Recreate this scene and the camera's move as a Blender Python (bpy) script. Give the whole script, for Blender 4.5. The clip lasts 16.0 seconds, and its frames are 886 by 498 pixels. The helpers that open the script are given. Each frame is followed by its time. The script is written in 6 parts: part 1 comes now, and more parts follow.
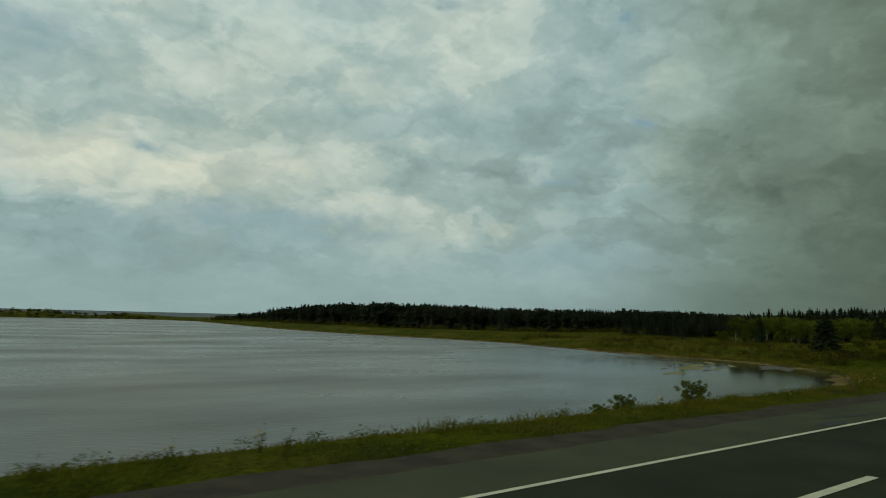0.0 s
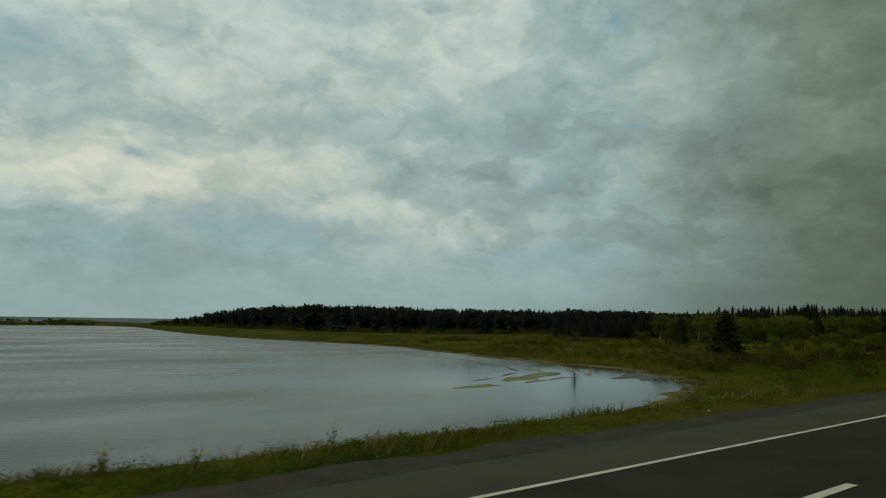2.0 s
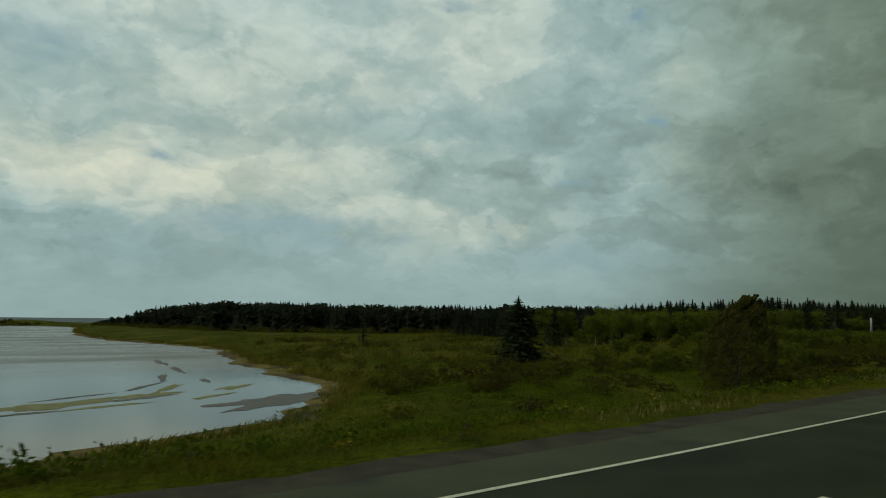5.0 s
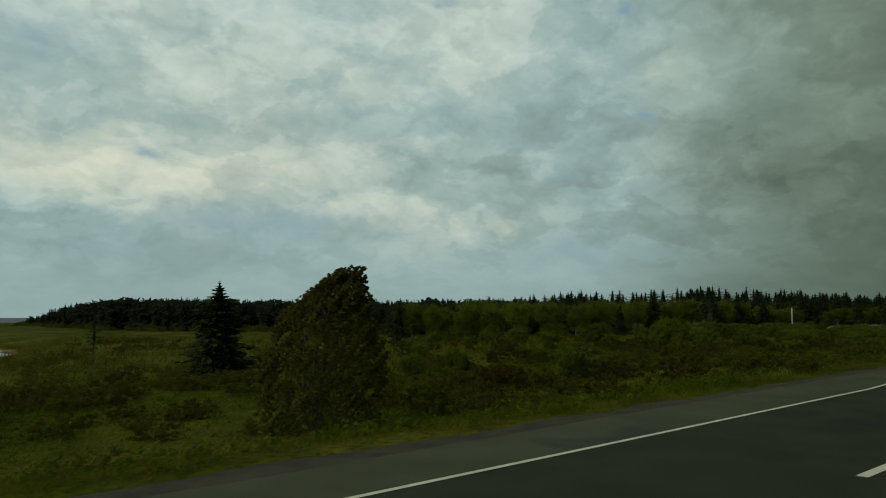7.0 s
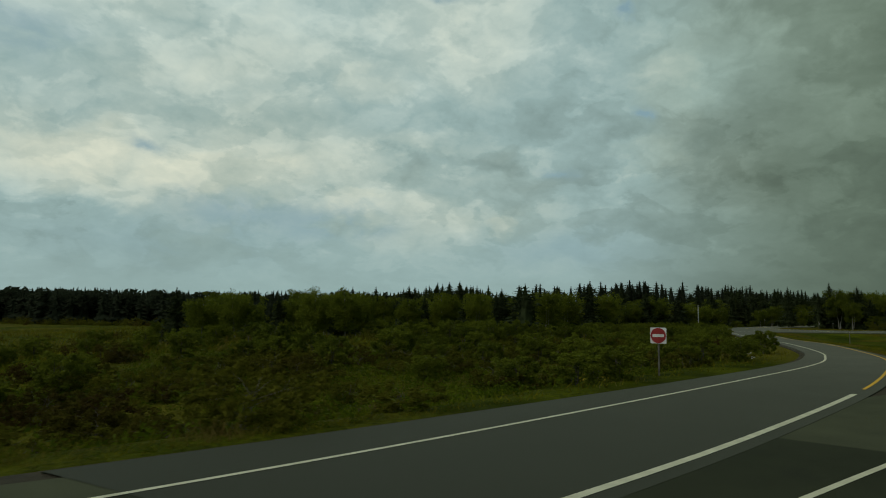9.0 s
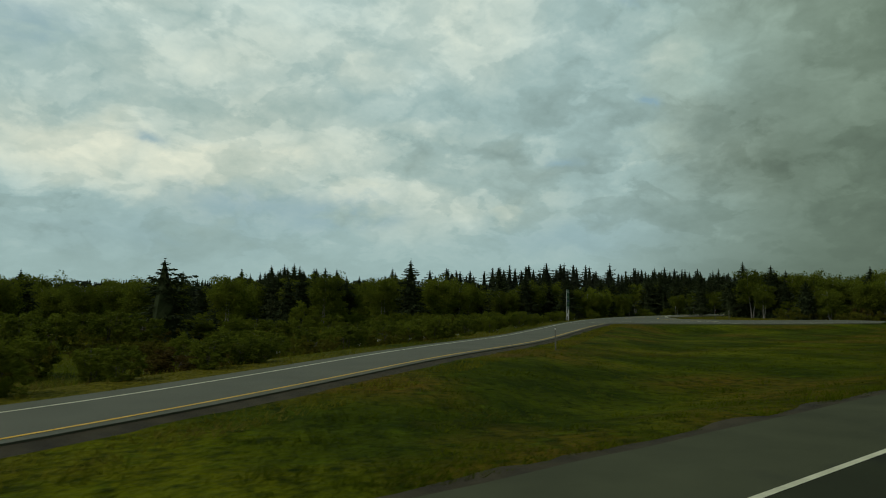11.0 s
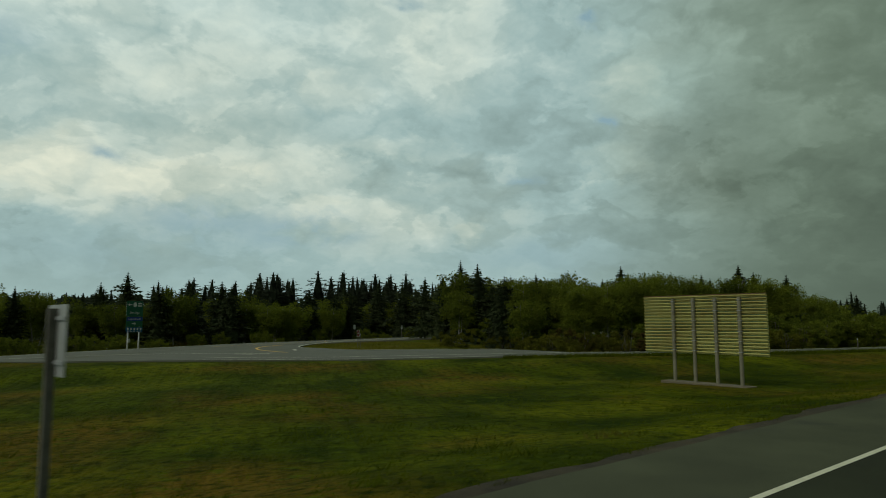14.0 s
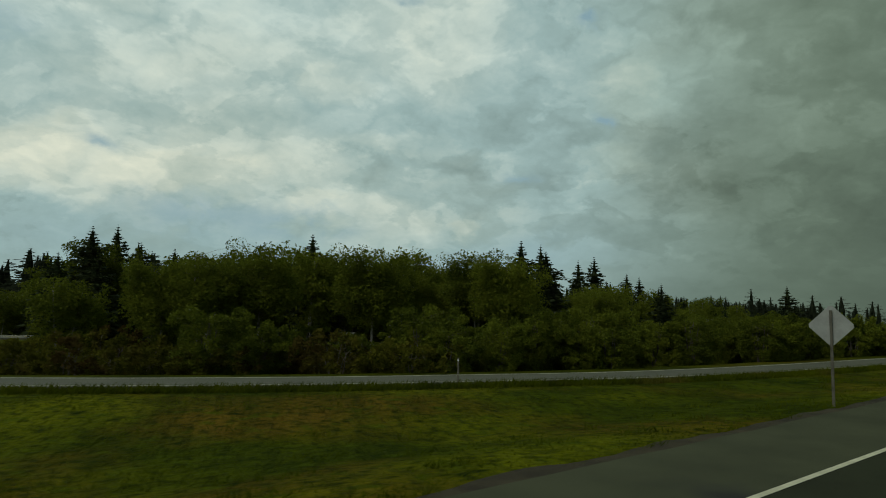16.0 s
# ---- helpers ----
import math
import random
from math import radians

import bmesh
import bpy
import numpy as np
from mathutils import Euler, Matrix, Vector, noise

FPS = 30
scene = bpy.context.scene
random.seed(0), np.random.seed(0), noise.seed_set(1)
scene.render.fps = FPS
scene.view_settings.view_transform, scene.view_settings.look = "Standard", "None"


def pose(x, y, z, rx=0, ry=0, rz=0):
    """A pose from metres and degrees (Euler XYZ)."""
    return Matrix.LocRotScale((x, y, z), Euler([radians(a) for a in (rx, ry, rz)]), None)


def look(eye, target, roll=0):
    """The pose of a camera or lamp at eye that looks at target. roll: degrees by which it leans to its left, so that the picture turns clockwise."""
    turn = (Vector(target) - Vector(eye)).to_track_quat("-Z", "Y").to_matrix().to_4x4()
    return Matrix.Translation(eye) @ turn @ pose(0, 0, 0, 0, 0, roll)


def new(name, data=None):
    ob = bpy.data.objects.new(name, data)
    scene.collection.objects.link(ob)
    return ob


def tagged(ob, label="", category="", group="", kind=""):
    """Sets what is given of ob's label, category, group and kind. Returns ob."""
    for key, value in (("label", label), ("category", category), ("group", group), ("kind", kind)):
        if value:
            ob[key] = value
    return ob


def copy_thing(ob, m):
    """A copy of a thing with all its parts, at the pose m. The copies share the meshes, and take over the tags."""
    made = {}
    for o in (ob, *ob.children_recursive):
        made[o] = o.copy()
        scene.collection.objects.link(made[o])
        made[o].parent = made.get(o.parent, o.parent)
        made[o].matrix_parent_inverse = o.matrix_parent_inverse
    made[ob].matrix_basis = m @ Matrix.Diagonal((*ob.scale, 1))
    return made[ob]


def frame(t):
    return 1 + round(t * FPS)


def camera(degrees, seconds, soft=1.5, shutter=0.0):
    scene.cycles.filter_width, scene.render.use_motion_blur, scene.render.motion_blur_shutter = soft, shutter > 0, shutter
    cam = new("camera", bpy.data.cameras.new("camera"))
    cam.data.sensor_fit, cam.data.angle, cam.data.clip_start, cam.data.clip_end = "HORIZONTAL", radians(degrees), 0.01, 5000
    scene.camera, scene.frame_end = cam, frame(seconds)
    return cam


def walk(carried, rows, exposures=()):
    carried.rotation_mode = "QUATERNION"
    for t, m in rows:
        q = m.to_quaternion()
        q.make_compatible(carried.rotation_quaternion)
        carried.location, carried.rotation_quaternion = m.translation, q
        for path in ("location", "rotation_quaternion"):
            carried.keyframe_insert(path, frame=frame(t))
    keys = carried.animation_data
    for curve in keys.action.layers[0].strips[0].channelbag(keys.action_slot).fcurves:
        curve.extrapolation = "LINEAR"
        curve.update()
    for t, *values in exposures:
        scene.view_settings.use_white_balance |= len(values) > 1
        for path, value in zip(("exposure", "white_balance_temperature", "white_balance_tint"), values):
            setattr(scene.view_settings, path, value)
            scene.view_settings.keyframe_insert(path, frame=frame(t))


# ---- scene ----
cam = camera(66.0, 16.0, soft=1.0, shutter=0.08)
walk(cam, [
    (0.0, pose(0.00, 0.00, 2.84, 95.78, -1.47, -38.92)),
    (0.5, pose(12.42, 0.00, 2.84, 95.78, -1.45, -39.40)),
    (1.0, pose(24.85, -0.02, 2.84, 95.85, -1.50, -39.74)),
    (1.5, pose(37.28, -0.04, 2.84, 96.00, -0.93, -39.60)),
    (2.0, pose(49.72, -0.09, 2.84, 96.07, -0.87, -39.54)),
    (2.5, pose(62.19, -0.19, 2.84, 96.23, -0.52, -39.49)),
    (3.0, pose(74.66, -0.35, 2.84, 96.44, -0.76, -39.13)),
    (3.5, pose(87.11, -0.54, 2.84, 96.38, -0.74, -38.95)),
    (4.0, pose(99.57, -0.70, 2.84, 96.25, -0.70, -38.54)),
    (4.5, pose(112.02, -0.80, 2.84, 96.10, -0.65, -38.04)),
    (5.0, pose(124.48, -0.81, 2.84, 95.97, -0.61, -37.63)),
    (5.5, pose(136.94, -0.73, 2.84, 95.91, -0.59, -37.45)),
    (6.0, pose(149.42, -0.56, 2.84, 95.57, -0.51, -37.86)),
    (6.5, pose(161.90, -0.28, 2.84, 95.56, -0.36, -38.40)),
    (7.0, pose(174.38, 0.09, 2.84, 95.62, 0.03, -38.36)),
    (7.5, pose(186.87, 0.52, 2.84, 95.87, -0.44, -38.29)),
    (8.0, pose(199.37, 0.96, 2.84, 95.70, -0.22, -38.52)),
    (8.5, pose(211.90, 1.36, 2.84, 95.36, -0.68, -38.72)),
    (9.0, pose(224.44, 1.69, 2.84, 95.26, -0.62, -38.67)),
    (9.5, pose(236.99, 1.95, 2.84, 95.01, -0.48, -38.55)),
    (10.0, pose(249.55, 2.16, 2.84, 94.72, -0.31, -38.41)),
    (10.5, pose(262.11, 2.32, 2.84, 94.48, -0.17, -38.29)),
    (11.0, pose(274.66, 2.45, 2.84, 94.38, -0.11, -38.24)),
    (11.5, pose(287.21, 2.55, 2.84, 94.59, 0.96, -38.29)),
    (12.0, pose(299.74, 2.65, 2.84, 94.78, 0.50, -38.89)),
    (12.5, pose(312.27, 2.73, 2.84, 94.76, -0.13, -39.73)),
    (13.0, pose(324.78, 2.80, 2.84, 94.86, 0.27, -40.23)),
    (13.5, pose(337.28, 2.85, 2.84, 95.30, -0.44, -41.09)),
    (14.0, pose(349.77, 2.86, 2.84, 95.85, 0.19, -41.42)),
    (14.5, pose(362.29, 2.87, 2.84, 96.08, -0.38, -41.69)),
    (15.0, pose(374.84, 2.85, 2.84, 96.41, -1.20, -42.35)),
    (15.5, pose(387.37, 2.82, 2.84, 96.16, -1.02, -42.31)),
    (16.0, pose(399.88, 2.76, 2.84, 95.55, -1.04, -41.94)),
], exposures=((0.0, 0.0), (8.5, 0.02), (11.0, 0.18), (13.5, 0.18), (16.0, 0.1)))

# ------------------------------------------------------------------ world and light
SUN_AZ, SUN_EL = 268.0, 46.0


# Cloud forms: azimuth and elevation of the middle, half-widths (degrees), strength.
BRIGHT = [(12.2, 10.6, 6.1, 2.1, 0.55), (6.6, 11.1, 3.6, 2.4, 0.30), (21.8, 10.7, 4.0, 1.3, 0.40), (31.0, 9.8, 2.0, 0.7, 0.35), (39.1, 13.9, 4.4, 0.9, 0.35), (55.5, 12.5, 2.4, 0.9, 0.50), (43.9, 7.8, 1.0, 0.5, 0.45), (41.1, 23.5, 5.6, 5.2, 0.20), (24.9, 14.7, 6.1, 2.1, 0.20), (37.2, 8.3, 3.2, 1.4, 0.25), (61.6, 5.0, 0.5, 0.4, 0.35), (50.8, 3.2, 4.0, 1.0, 0.25), (31.9, 18.2, 1.6, 0.9, 0.25), (57.4, 17.3, 2.4, 2.8, 0.35)]
DARK = [(43.7, 12.9, 1.5, 1.2, -0.50), (49.6, 11.1, 2.4, 1.0, -0.35), (37.2, 12.0, 4.4, 0.9, -0.30), (41.5, 9.3, 1.8, 0.7, -0.30), (51.6, 20.0, 3.6, 3.8, -0.25), (46.4, 16.1, 6.1, 1.0, -0.30), (8.6, 15.2, 3.2, 1.3, -0.20), (24.8, 17.8, 4.4, 1.7, -0.25), (12.4, 6.0, 10.5, 2.1, -0.35), (66.1, 17.1, 2.4, 1.4, -0.40), (66.9, 11.2, 3.2, 2.1, -0.40), (62.0, 14.3, 2.8, 1.2, -0.30)]
BLUE = [(38.4, 25.5, 0.8, 0.4, 1.20), (55.1, 15.6, 0.55, 0.3, 1.40), (6.2, 19.3, 2.4, 1.1, 0.90), (54.3, 23.9, 0.7, 0.3, 1.50), (14.6, 12.6, 1.0, 0.3, 0.80), (30.1, 7.3, 2.8, 0.9, 0.90), (21.9, 7.9, 3.6, 1.0, 0.70), (48.4, 11.4, 0.9, 0.3, 1.30), (49.0, 5.3, 4.4, 1.1, 0.50), (16.4, 5.3, 6.5, 1.4, 0.30)]


def build_world():
    w = bpy.data.worlds.new("cloudy_sky")
    scene.world = w
    w.use_nodes = True
    nt = w.node_tree
    nt.nodes.clear()
    N, L = nt.nodes.new, nt.links.new

    def mth(op, a, b=None, c=None, clamp=False):
        n = N("ShaderNodeMath")
        n.operation, n.use_clamp = op, clamp
        for k, v in enumerate((a, b, c)):
            if v is None:
                continue
            if isinstance(v, (int, float)):
                n.inputs[k].default_value = v
            else:
                L(v, n.inputs[k])
        return n.outputs[0]

    def step(v, lo, hi, out_lo=0.0, out_hi=1.0):
        n = N("ShaderNodeMapRange")
        n.interpolation_type = "SMOOTHSTEP"
        L(v, n.inputs[0])
        for k, q in enumerate((lo, hi, out_lo, out_hi)):
            n.inputs[k + 1].default_value = q
        return n.outputs[0]

    tc = N("ShaderNodeTexCoord")
    sep = N("ShaderNodeSeparateXYZ")
    L(tc.outputs["Generated"], sep.inputs[0])
    az = mth("ARCTAN2", sep.outputs[0], sep.outputs[1])
    elev = mth("ARCSINE", sep.outputs[2])

    def noise_at(sx, sy, scale, detail, rough, shift, warp=0.0):
        cb = N("ShaderNodeCombineXYZ")
        L(mth("MULTIPLY", az, sx), cb.inputs[0])
        L(mth("MULTIPLY", elev, sy), cb.inputs[1])
        cb.inputs[2].default_value = shift
        n = N("ShaderNodeTexNoise")
        n.inputs["Scale"].default_value = scale
        n.inputs["Detail"].default_value = detail
        n.inputs["Roughness"].default_value = rough
        n.inputs["Distortion"].default_value = warp
        L(cb.outputs[0], n.inputs[0])
        return n

    # the cloud layer lies flat overhead, so its forms draw together towards the horizon
    depth = mth("ADD", mth("MAXIMUM", sep.outputs[2], 0.0), 0.40)
    flat_x, flat_y = mth("DIVIDE", sep.outputs[0], depth), mth("DIVIDE", sep.outputs[1], depth)

    def layer(scale, detail, rough, shift, warp):
        cb = N("ShaderNodeCombineXYZ")
        L(flat_x, cb.inputs[0])
        L(flat_y, cb.inputs[1])
        cb.inputs[2].default_value = shift
        n = N("ShaderNodeTexNoise")
        n.inputs["Scale"].default_value, n.inputs["Detail"].default_value = scale, detail
        n.inputs["Roughness"].default_value, n.inputs["Distortion"].default_value = rough, warp
        L(cb.outputs[0], n.inputs[0])
        return n

    wn = noise_at(1.0, 1.5, 12.0, 7, 0.58, 4.0)
    wsep = N("ShaderNodeSeparateColor")
    L(wn.outputs[1], wsep.inputs[0])
    u = mth("ADD", az, mth("MULTIPLY", mth("SUBTRACT", wsep.outputs[0], 0.5), 0.17))
    v = mth("ADD", elev, mth("MULTIPLY", mth("SUBTRACT", wsep.outputs[1], 0.5), 0.10))
    u_s = mth("ADD", mth("MULTIPLY", u, 0.6), mth("MULTIPLY", az, 0.4))
    v_s = mth("ADD", mth("MULTIPLY", v, 0.6), mth("MULTIPLY", elev, 0.4))

    def lobes(rows, uu=u, vv=v, crisp=True):
        total = None
        for a0, e0, sa, se, amp in rows:
            p = mth("MULTIPLY_ADD", uu, 1 / radians(sa), -a0 / sa)
            q = mth("MULTIPLY_ADD", vv, 1 / radians(se), -e0 / se)
            r = mth("MULTIPLY_ADD", p, p, mth("MULTIPLY", q, q))
            if crisp:
                r = mth("MULTIPLY", mth("MULTIPLY", r, r), 0.5)
            g = mth("MULTIPLY", mth("POWER", 2.718, mth("MULTIPLY", r, -0.5)), amp)
            total = g if total is None else mth("ADD", total, g)
        return total

    big = layer(1.5, 5, 0.5, 1.7, 0.4).outputs[0]
    sheet = layer(5.0, 8, 0.55, 8.3, 0.3).outputs[0]
    fine = layer(14.0, 7, 0.6, 2.9, 0.2).outputs[0]
    tone = mth("MULTIPLY", mth("ADD", lobes(BRIGHT), lobes(DARK)), 0.55)
    tone = mth("ADD", tone, mth("MULTIPLY", mth("SUBTRACT", big, 0.5), 0.6))
    clear = step(elev, radians(0.5), radians(9.0), 0.15, 1.0)
    # cauliflower lumps with one crisp side
    cell = N("ShaderNodeCombineXYZ")
    L(u, cell.inputs[0])
    L(mth("MULTIPLY", v, 1.7), cell.inputs[1])
    lump = N("ShaderNodeTexVoronoi")
    lump.voronoi_dimensions = "2D"
    lump.inputs["Scale"].default_value, lump.inputs["Detail"].default_value, lump.inputs["Roughness"].default_value = 13.0, 2.0, 0.5
    L(cell.outputs[0], lump.inputs["Vector"])
    billow = mth("MULTIPLY", mth("SUBTRACT", 0.66, lump.outputs["Distance"]), 0.34)
    puffs = mth("ADD", mth("MULTIPLY", mth("SUBTRACT", sheet, 0.5), 0.62), mth("MULTIPLY", mth("SUBTRACT", fine, 0.5), 0.5))
    puffs = mth("ADD", puffs, step(sheet, 0.49, 0.54, -0.09, 0.09))
    puffs = mth("ADD", puffs, billow)
    tone = mth("ADD", tone, mth("MULTIPLY", puffs, clear))
    tone = mth("ADD", tone, step(elev, radians(10), radians(24), 0.0, 0.22))
    # sky dimmed ahead in place of the dark window tint; haze over the sea
    bank = mth("ADD", az, mth("MULTIPLY", mth("SUBTRACT", big, 0.5), 0.55))
    tone = mth("ADD", tone, step(bank, radians(38), radians(86), 0.08, -1.6))
    tone = mth("ADD", tone, mth("MULTIPLY", step(elev, radians(11), radians(-1)), -0.30))
    # low sky ahead dimmed further for the same window tint
    tone = mth("ADD", tone, mth("MULTIPLY", mth("MULTIPLY", step(elev, radians(16), radians(5)), step(az, radians(52), radians(70))), -0.28))
    # unseen sky overhead and behind dimmed to darken the ground
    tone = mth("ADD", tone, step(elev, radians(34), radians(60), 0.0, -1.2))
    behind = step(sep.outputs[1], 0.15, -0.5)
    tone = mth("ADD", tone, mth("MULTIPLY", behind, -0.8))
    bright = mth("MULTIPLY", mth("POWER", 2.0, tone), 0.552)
    ramp = N("ShaderNodeValToRGB")
    el = ramp.color_ramp.elements
    el[0].position, el[0].color = 0.0, (0.0, 0.0, 0.0, 1)
    el[1].position, el[1].color = 1.0, (0.66, 0.72, 0.61, 1)
    for pos, col in ((0.2, (0.122, 0.170, 0.148)), (0.5, (0.308, 0.412, 0.382)), (0.72, (0.49, 0.575, 0.510))):
        e = el.new(pos)
        e.color = (*col, 1)
    L(bright, ramp.inputs[0])
    sky = N("ShaderNodeTexSky")
    sky.sky_type, sky.sun_disc = "NISHITA", False
    sky.sun_elevation, sky.sun_rotation = radians(SUN_EL), radians(SUN_AZ)
    blue = N("ShaderNodeVectorMath")
    blue.operation = "SCALE"
    L(sky.outputs[0], blue.inputs[0])
    blue.inputs[3].default_value = 0.085
    gap = mth("MULTIPLY", lobes(BLUE, u_s, v_s, False), step(sheet, 0.38, 0.58), clamp=True)
    mx = N("ShaderNodeMix")
    mx.data_type = "RGBA"
    # cool grey in the thin parts and the haze, cream where the cloud is thick, olive where dimmed ahead
    hue = N("ShaderNodeMix")
    hue.data_type = "RGBA"
    L(mth("ADD", mth("ADD", mth("MULTIPLY", mth("SUBTRACT", big, 0.42), 3.0), lobes(BRIGHT)), step(elev, radians(9), radians(0), 0.0, -0.8), clamp=True), hue.inputs[0])
    hue.inputs[6].default_value, hue.inputs[7].default_value = (0.95, 1.0, 1.045, 1), (1.05, 1.0, 0.95, 1)
    olive = N("ShaderNodeMix")
    olive.data_type = "RGBA"
    L(step(az, radians(50), radians(74)), olive.inputs[0])
    L(hue.outputs[2], olive.inputs[6])
    olive.inputs[7].default_value = (1.0, 1.0, 0.86, 1)
    tint = N("ShaderNodeMix")
    tint.data_type, tint.blend_type = "RGBA", "MULTIPLY"
    tint.inputs[0].default_value = 1.0
    L(ramp.outputs[0], tint.inputs[6])
    L(olive.outputs[2], tint.inputs[7])
    L(gap, mx.inputs[0])
    L(tint.outputs[2], mx.inputs[6])
    hazy = N("ShaderNodeMix")
    hazy.data_type = "RGBA"
    hazy.inputs[0].default_value = 0.9
    L(blue.outputs[0], hazy.inputs[6])
    hazy.inputs[7].default_value = (0.225, 0.35, 0.385, 1)
    L(hazy.outputs[2], mx.inputs[7])
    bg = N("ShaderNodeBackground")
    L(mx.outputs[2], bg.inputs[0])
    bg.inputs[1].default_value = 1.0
    out = N("ShaderNodeOutputWorld")
    L(bg.outputs[0], out.inputs[0])


build_world()
sun = new("sun", bpy.data.lights.new("sun", "SUN"))
sun.data.energy, sun.data.angle, sun.data.color = 0.85, radians(10), (1.0, 0.95, 0.86)
sun.matrix_basis = look((0, 0, 0), (-math.sin(radians(SUN_AZ)) * math.cos(radians(SUN_EL)), -math.cos(radians(SUN_AZ)) * math.cos(radians(SUN_EL)), -math.sin(radians(SUN_EL))))


# ------------------------------------------------------------------ materials
def material(name, dark, light, scale=4.0, rough=0.9, bump=0.3, fine=40.0, spec=0.3, per_object=0.0, island=0.0, third=None):
    """Two-scale mottled surface in object-independent metres."""
    m = bpy.data.materials.new(name)
    m.use_nodes = True
    nt = m.node_tree
    N, L = nt.nodes.new, nt.links.new
    b = nt.nodes["Principled BSDF"]
    geo = N("ShaderNodeNewGeometry")
    n1, n2 = N("ShaderNodeTexNoise"), N("ShaderNodeTexNoise")
    n1.inputs["Scale"].default_value, n1.inputs["Detail"].default_value = scale, 5
    n2.inputs["Scale"].default_value, n2.inputs["Detail"].default_value = fine, 3
    L(geo.outputs["Position"], n1.inputs[0])
    L(geo.outputs["Position"], n2.inputs[0])
    mx = N("ShaderNodeMix")
    mx.data_type = "RGBA"
    mx.inputs[6].default_value, mx.inputs[7].default_value = (*dark, 1), (*light, 1)
    add = N("ShaderNodeMath")
    add.operation = "MULTIPLY_ADD"
    L(n2.outputs[0], add.inputs[0])
    add.inputs[1].default_value = 0.6
    sub = N("ShaderNodeMath")
    sub.operation = "MULTIPLY_ADD"
    L(n1.outputs[0], sub.inputs[0])
    sub.inputs[1].default_value, sub.inputs[2].default_value = 1.8, -0.7
    L(sub.outputs[0], add.inputs[2])
    fac = add.outputs[0]
    if per_object or island:
        info = N("ShaderNodeObjectInfo") if per_object else None
        src = info.outputs["Random"] if per_object else geo.outputs["Random Per Island"]
        k = N("ShaderNodeMath")
        k.operation = "MULTIPLY_ADD"
        L(src, k.inputs[0])
        k.inputs[1].default_value = per_object or island
        L(fac, k.inputs[2])
        fac = k.outputs[0]
    L(fac, mx.inputs[0])
    mx.clamp_factor = True
    col = mx.outputs[2]
    if third:
        n3 = N("ShaderNodeTexNoise")
        n3.inputs["Scale"].default_value, n3.inputs["Detail"].default_value = third[1], 4
        L(geo.outputs["Position"], n3.inputs[0])
        r = N("ShaderNodeMapRange")
        r.inputs[1].default_value, r.inputs[2].default_value = third[2], third[3]
        L(n3.outputs[0], r.inputs[0])
        m3 = N("ShaderNodeMix")
        m3.data_type = "RGBA"
        L(r.outputs[0], m3.inputs[0])
        L(col, m3.inputs[6])
        m3.inputs[7].default_value = (*third[0], 1)
        col = m3.outputs[2]
    L(col, b.inputs["Base Color"])
    b.inputs["Roughness"].default_value = rough
    b.inputs["Specular IOR Level"].default_value = spec
    if bump:
        bp = N("ShaderNodeBump")
        bp.inputs["Strength"].default_value = bump
        bp.inputs["Distance"].default_value = 0.05
        L(n2.outputs[0], bp.inputs["Height"])
        L(bp.outputs[0], b.inputs["Normal"])
    return m


M = {}
M["asphalt"] = material("asphalt", (0.052, 0.056, 0.032), (0.084, 0.090, 0.050), 0.5, 0.9, 0.25, 60, 0.1, third=((0.03, 0.03, 0.03), 0.22, 0.6, 0.75))
M["ramp_asphalt"] = material("ramp_asphalt", (0.086, 0.087, 0.062), (0.118, 0.118, 0.085), 0.4, 0.85, 0.2, 50, 0.3)
nt = M["ramp_asphalt"].node_tree
_b = nt.nodes["Principled BSDF"]
_src = _b.inputs["Base Color"].links[0].from_socket
_g, _s, _r, _m = [nt.nodes.new(k) for k in ("ShaderNodeNewGeometry", "ShaderNodeSeparateXYZ", "ShaderNodeMapRange", "ShaderNodeMix")]
_m.data_type = "RGBA"
nt.links.new(_g.outputs["Position"], _s.inputs[0])
nt.links.new(_s.outputs[0], _r.inputs[0])
_r.inputs[1].default_value, _r.inputs[2].default_value = 228, 275
nt.links.new(_r.outputs[0], _m.inputs[0])
_m.inputs[6].default_value = (0.034, 0.037, 0.021, 1)
nt.links.new(_src, _m.inputs[7])
nt.links.new(_m.outputs[2], _b.inputs["Base Color"])
M["lane"] = material("lane_asphalt", (0.022, 0.025, 0.013), (0.040, 0.045, 0.023), 0.5, 0.88, 0.25, 60, 0.1, third=((0.018, 0.019, 0.014), 0.3, 0.55, 0.75))
M["white_paint"] = material("white_paint", (0.50, 0.48, 0.33), (0.74, 0.71, 0.52), 2.0, 0.6, 0.1, 30)
M["yellow_paint"] = material("yellow_paint", (0.58, 0.33, 0.012), (0.78, 0.46, 0.02), 2.0, 0.6, 0.1, 30)
M["gravel"] = material("gravel", (0.020, 0.016, 0.008), (0.070, 0.055, 0.028), 1.2, 0.95, 0.8, 25)
M["spruce"] = material("spruce_needles", (0.016, 0.025, 0.010), (0.054, 0.068, 0.026), 0.6, 0.8, 0.0, 6.0, 0.2, per_object=0.3)
# paler than the near needles, with some aerial haze in the colour
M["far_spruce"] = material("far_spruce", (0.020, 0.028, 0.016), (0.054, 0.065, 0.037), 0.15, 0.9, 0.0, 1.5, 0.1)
M["leaf"] = material("leaf", (0.028, 0.042, 0.005), (0.145, 0.168, 0.016), 0.5, 0.7, 0.0, 6.0, 0.25, per_object=0.45)
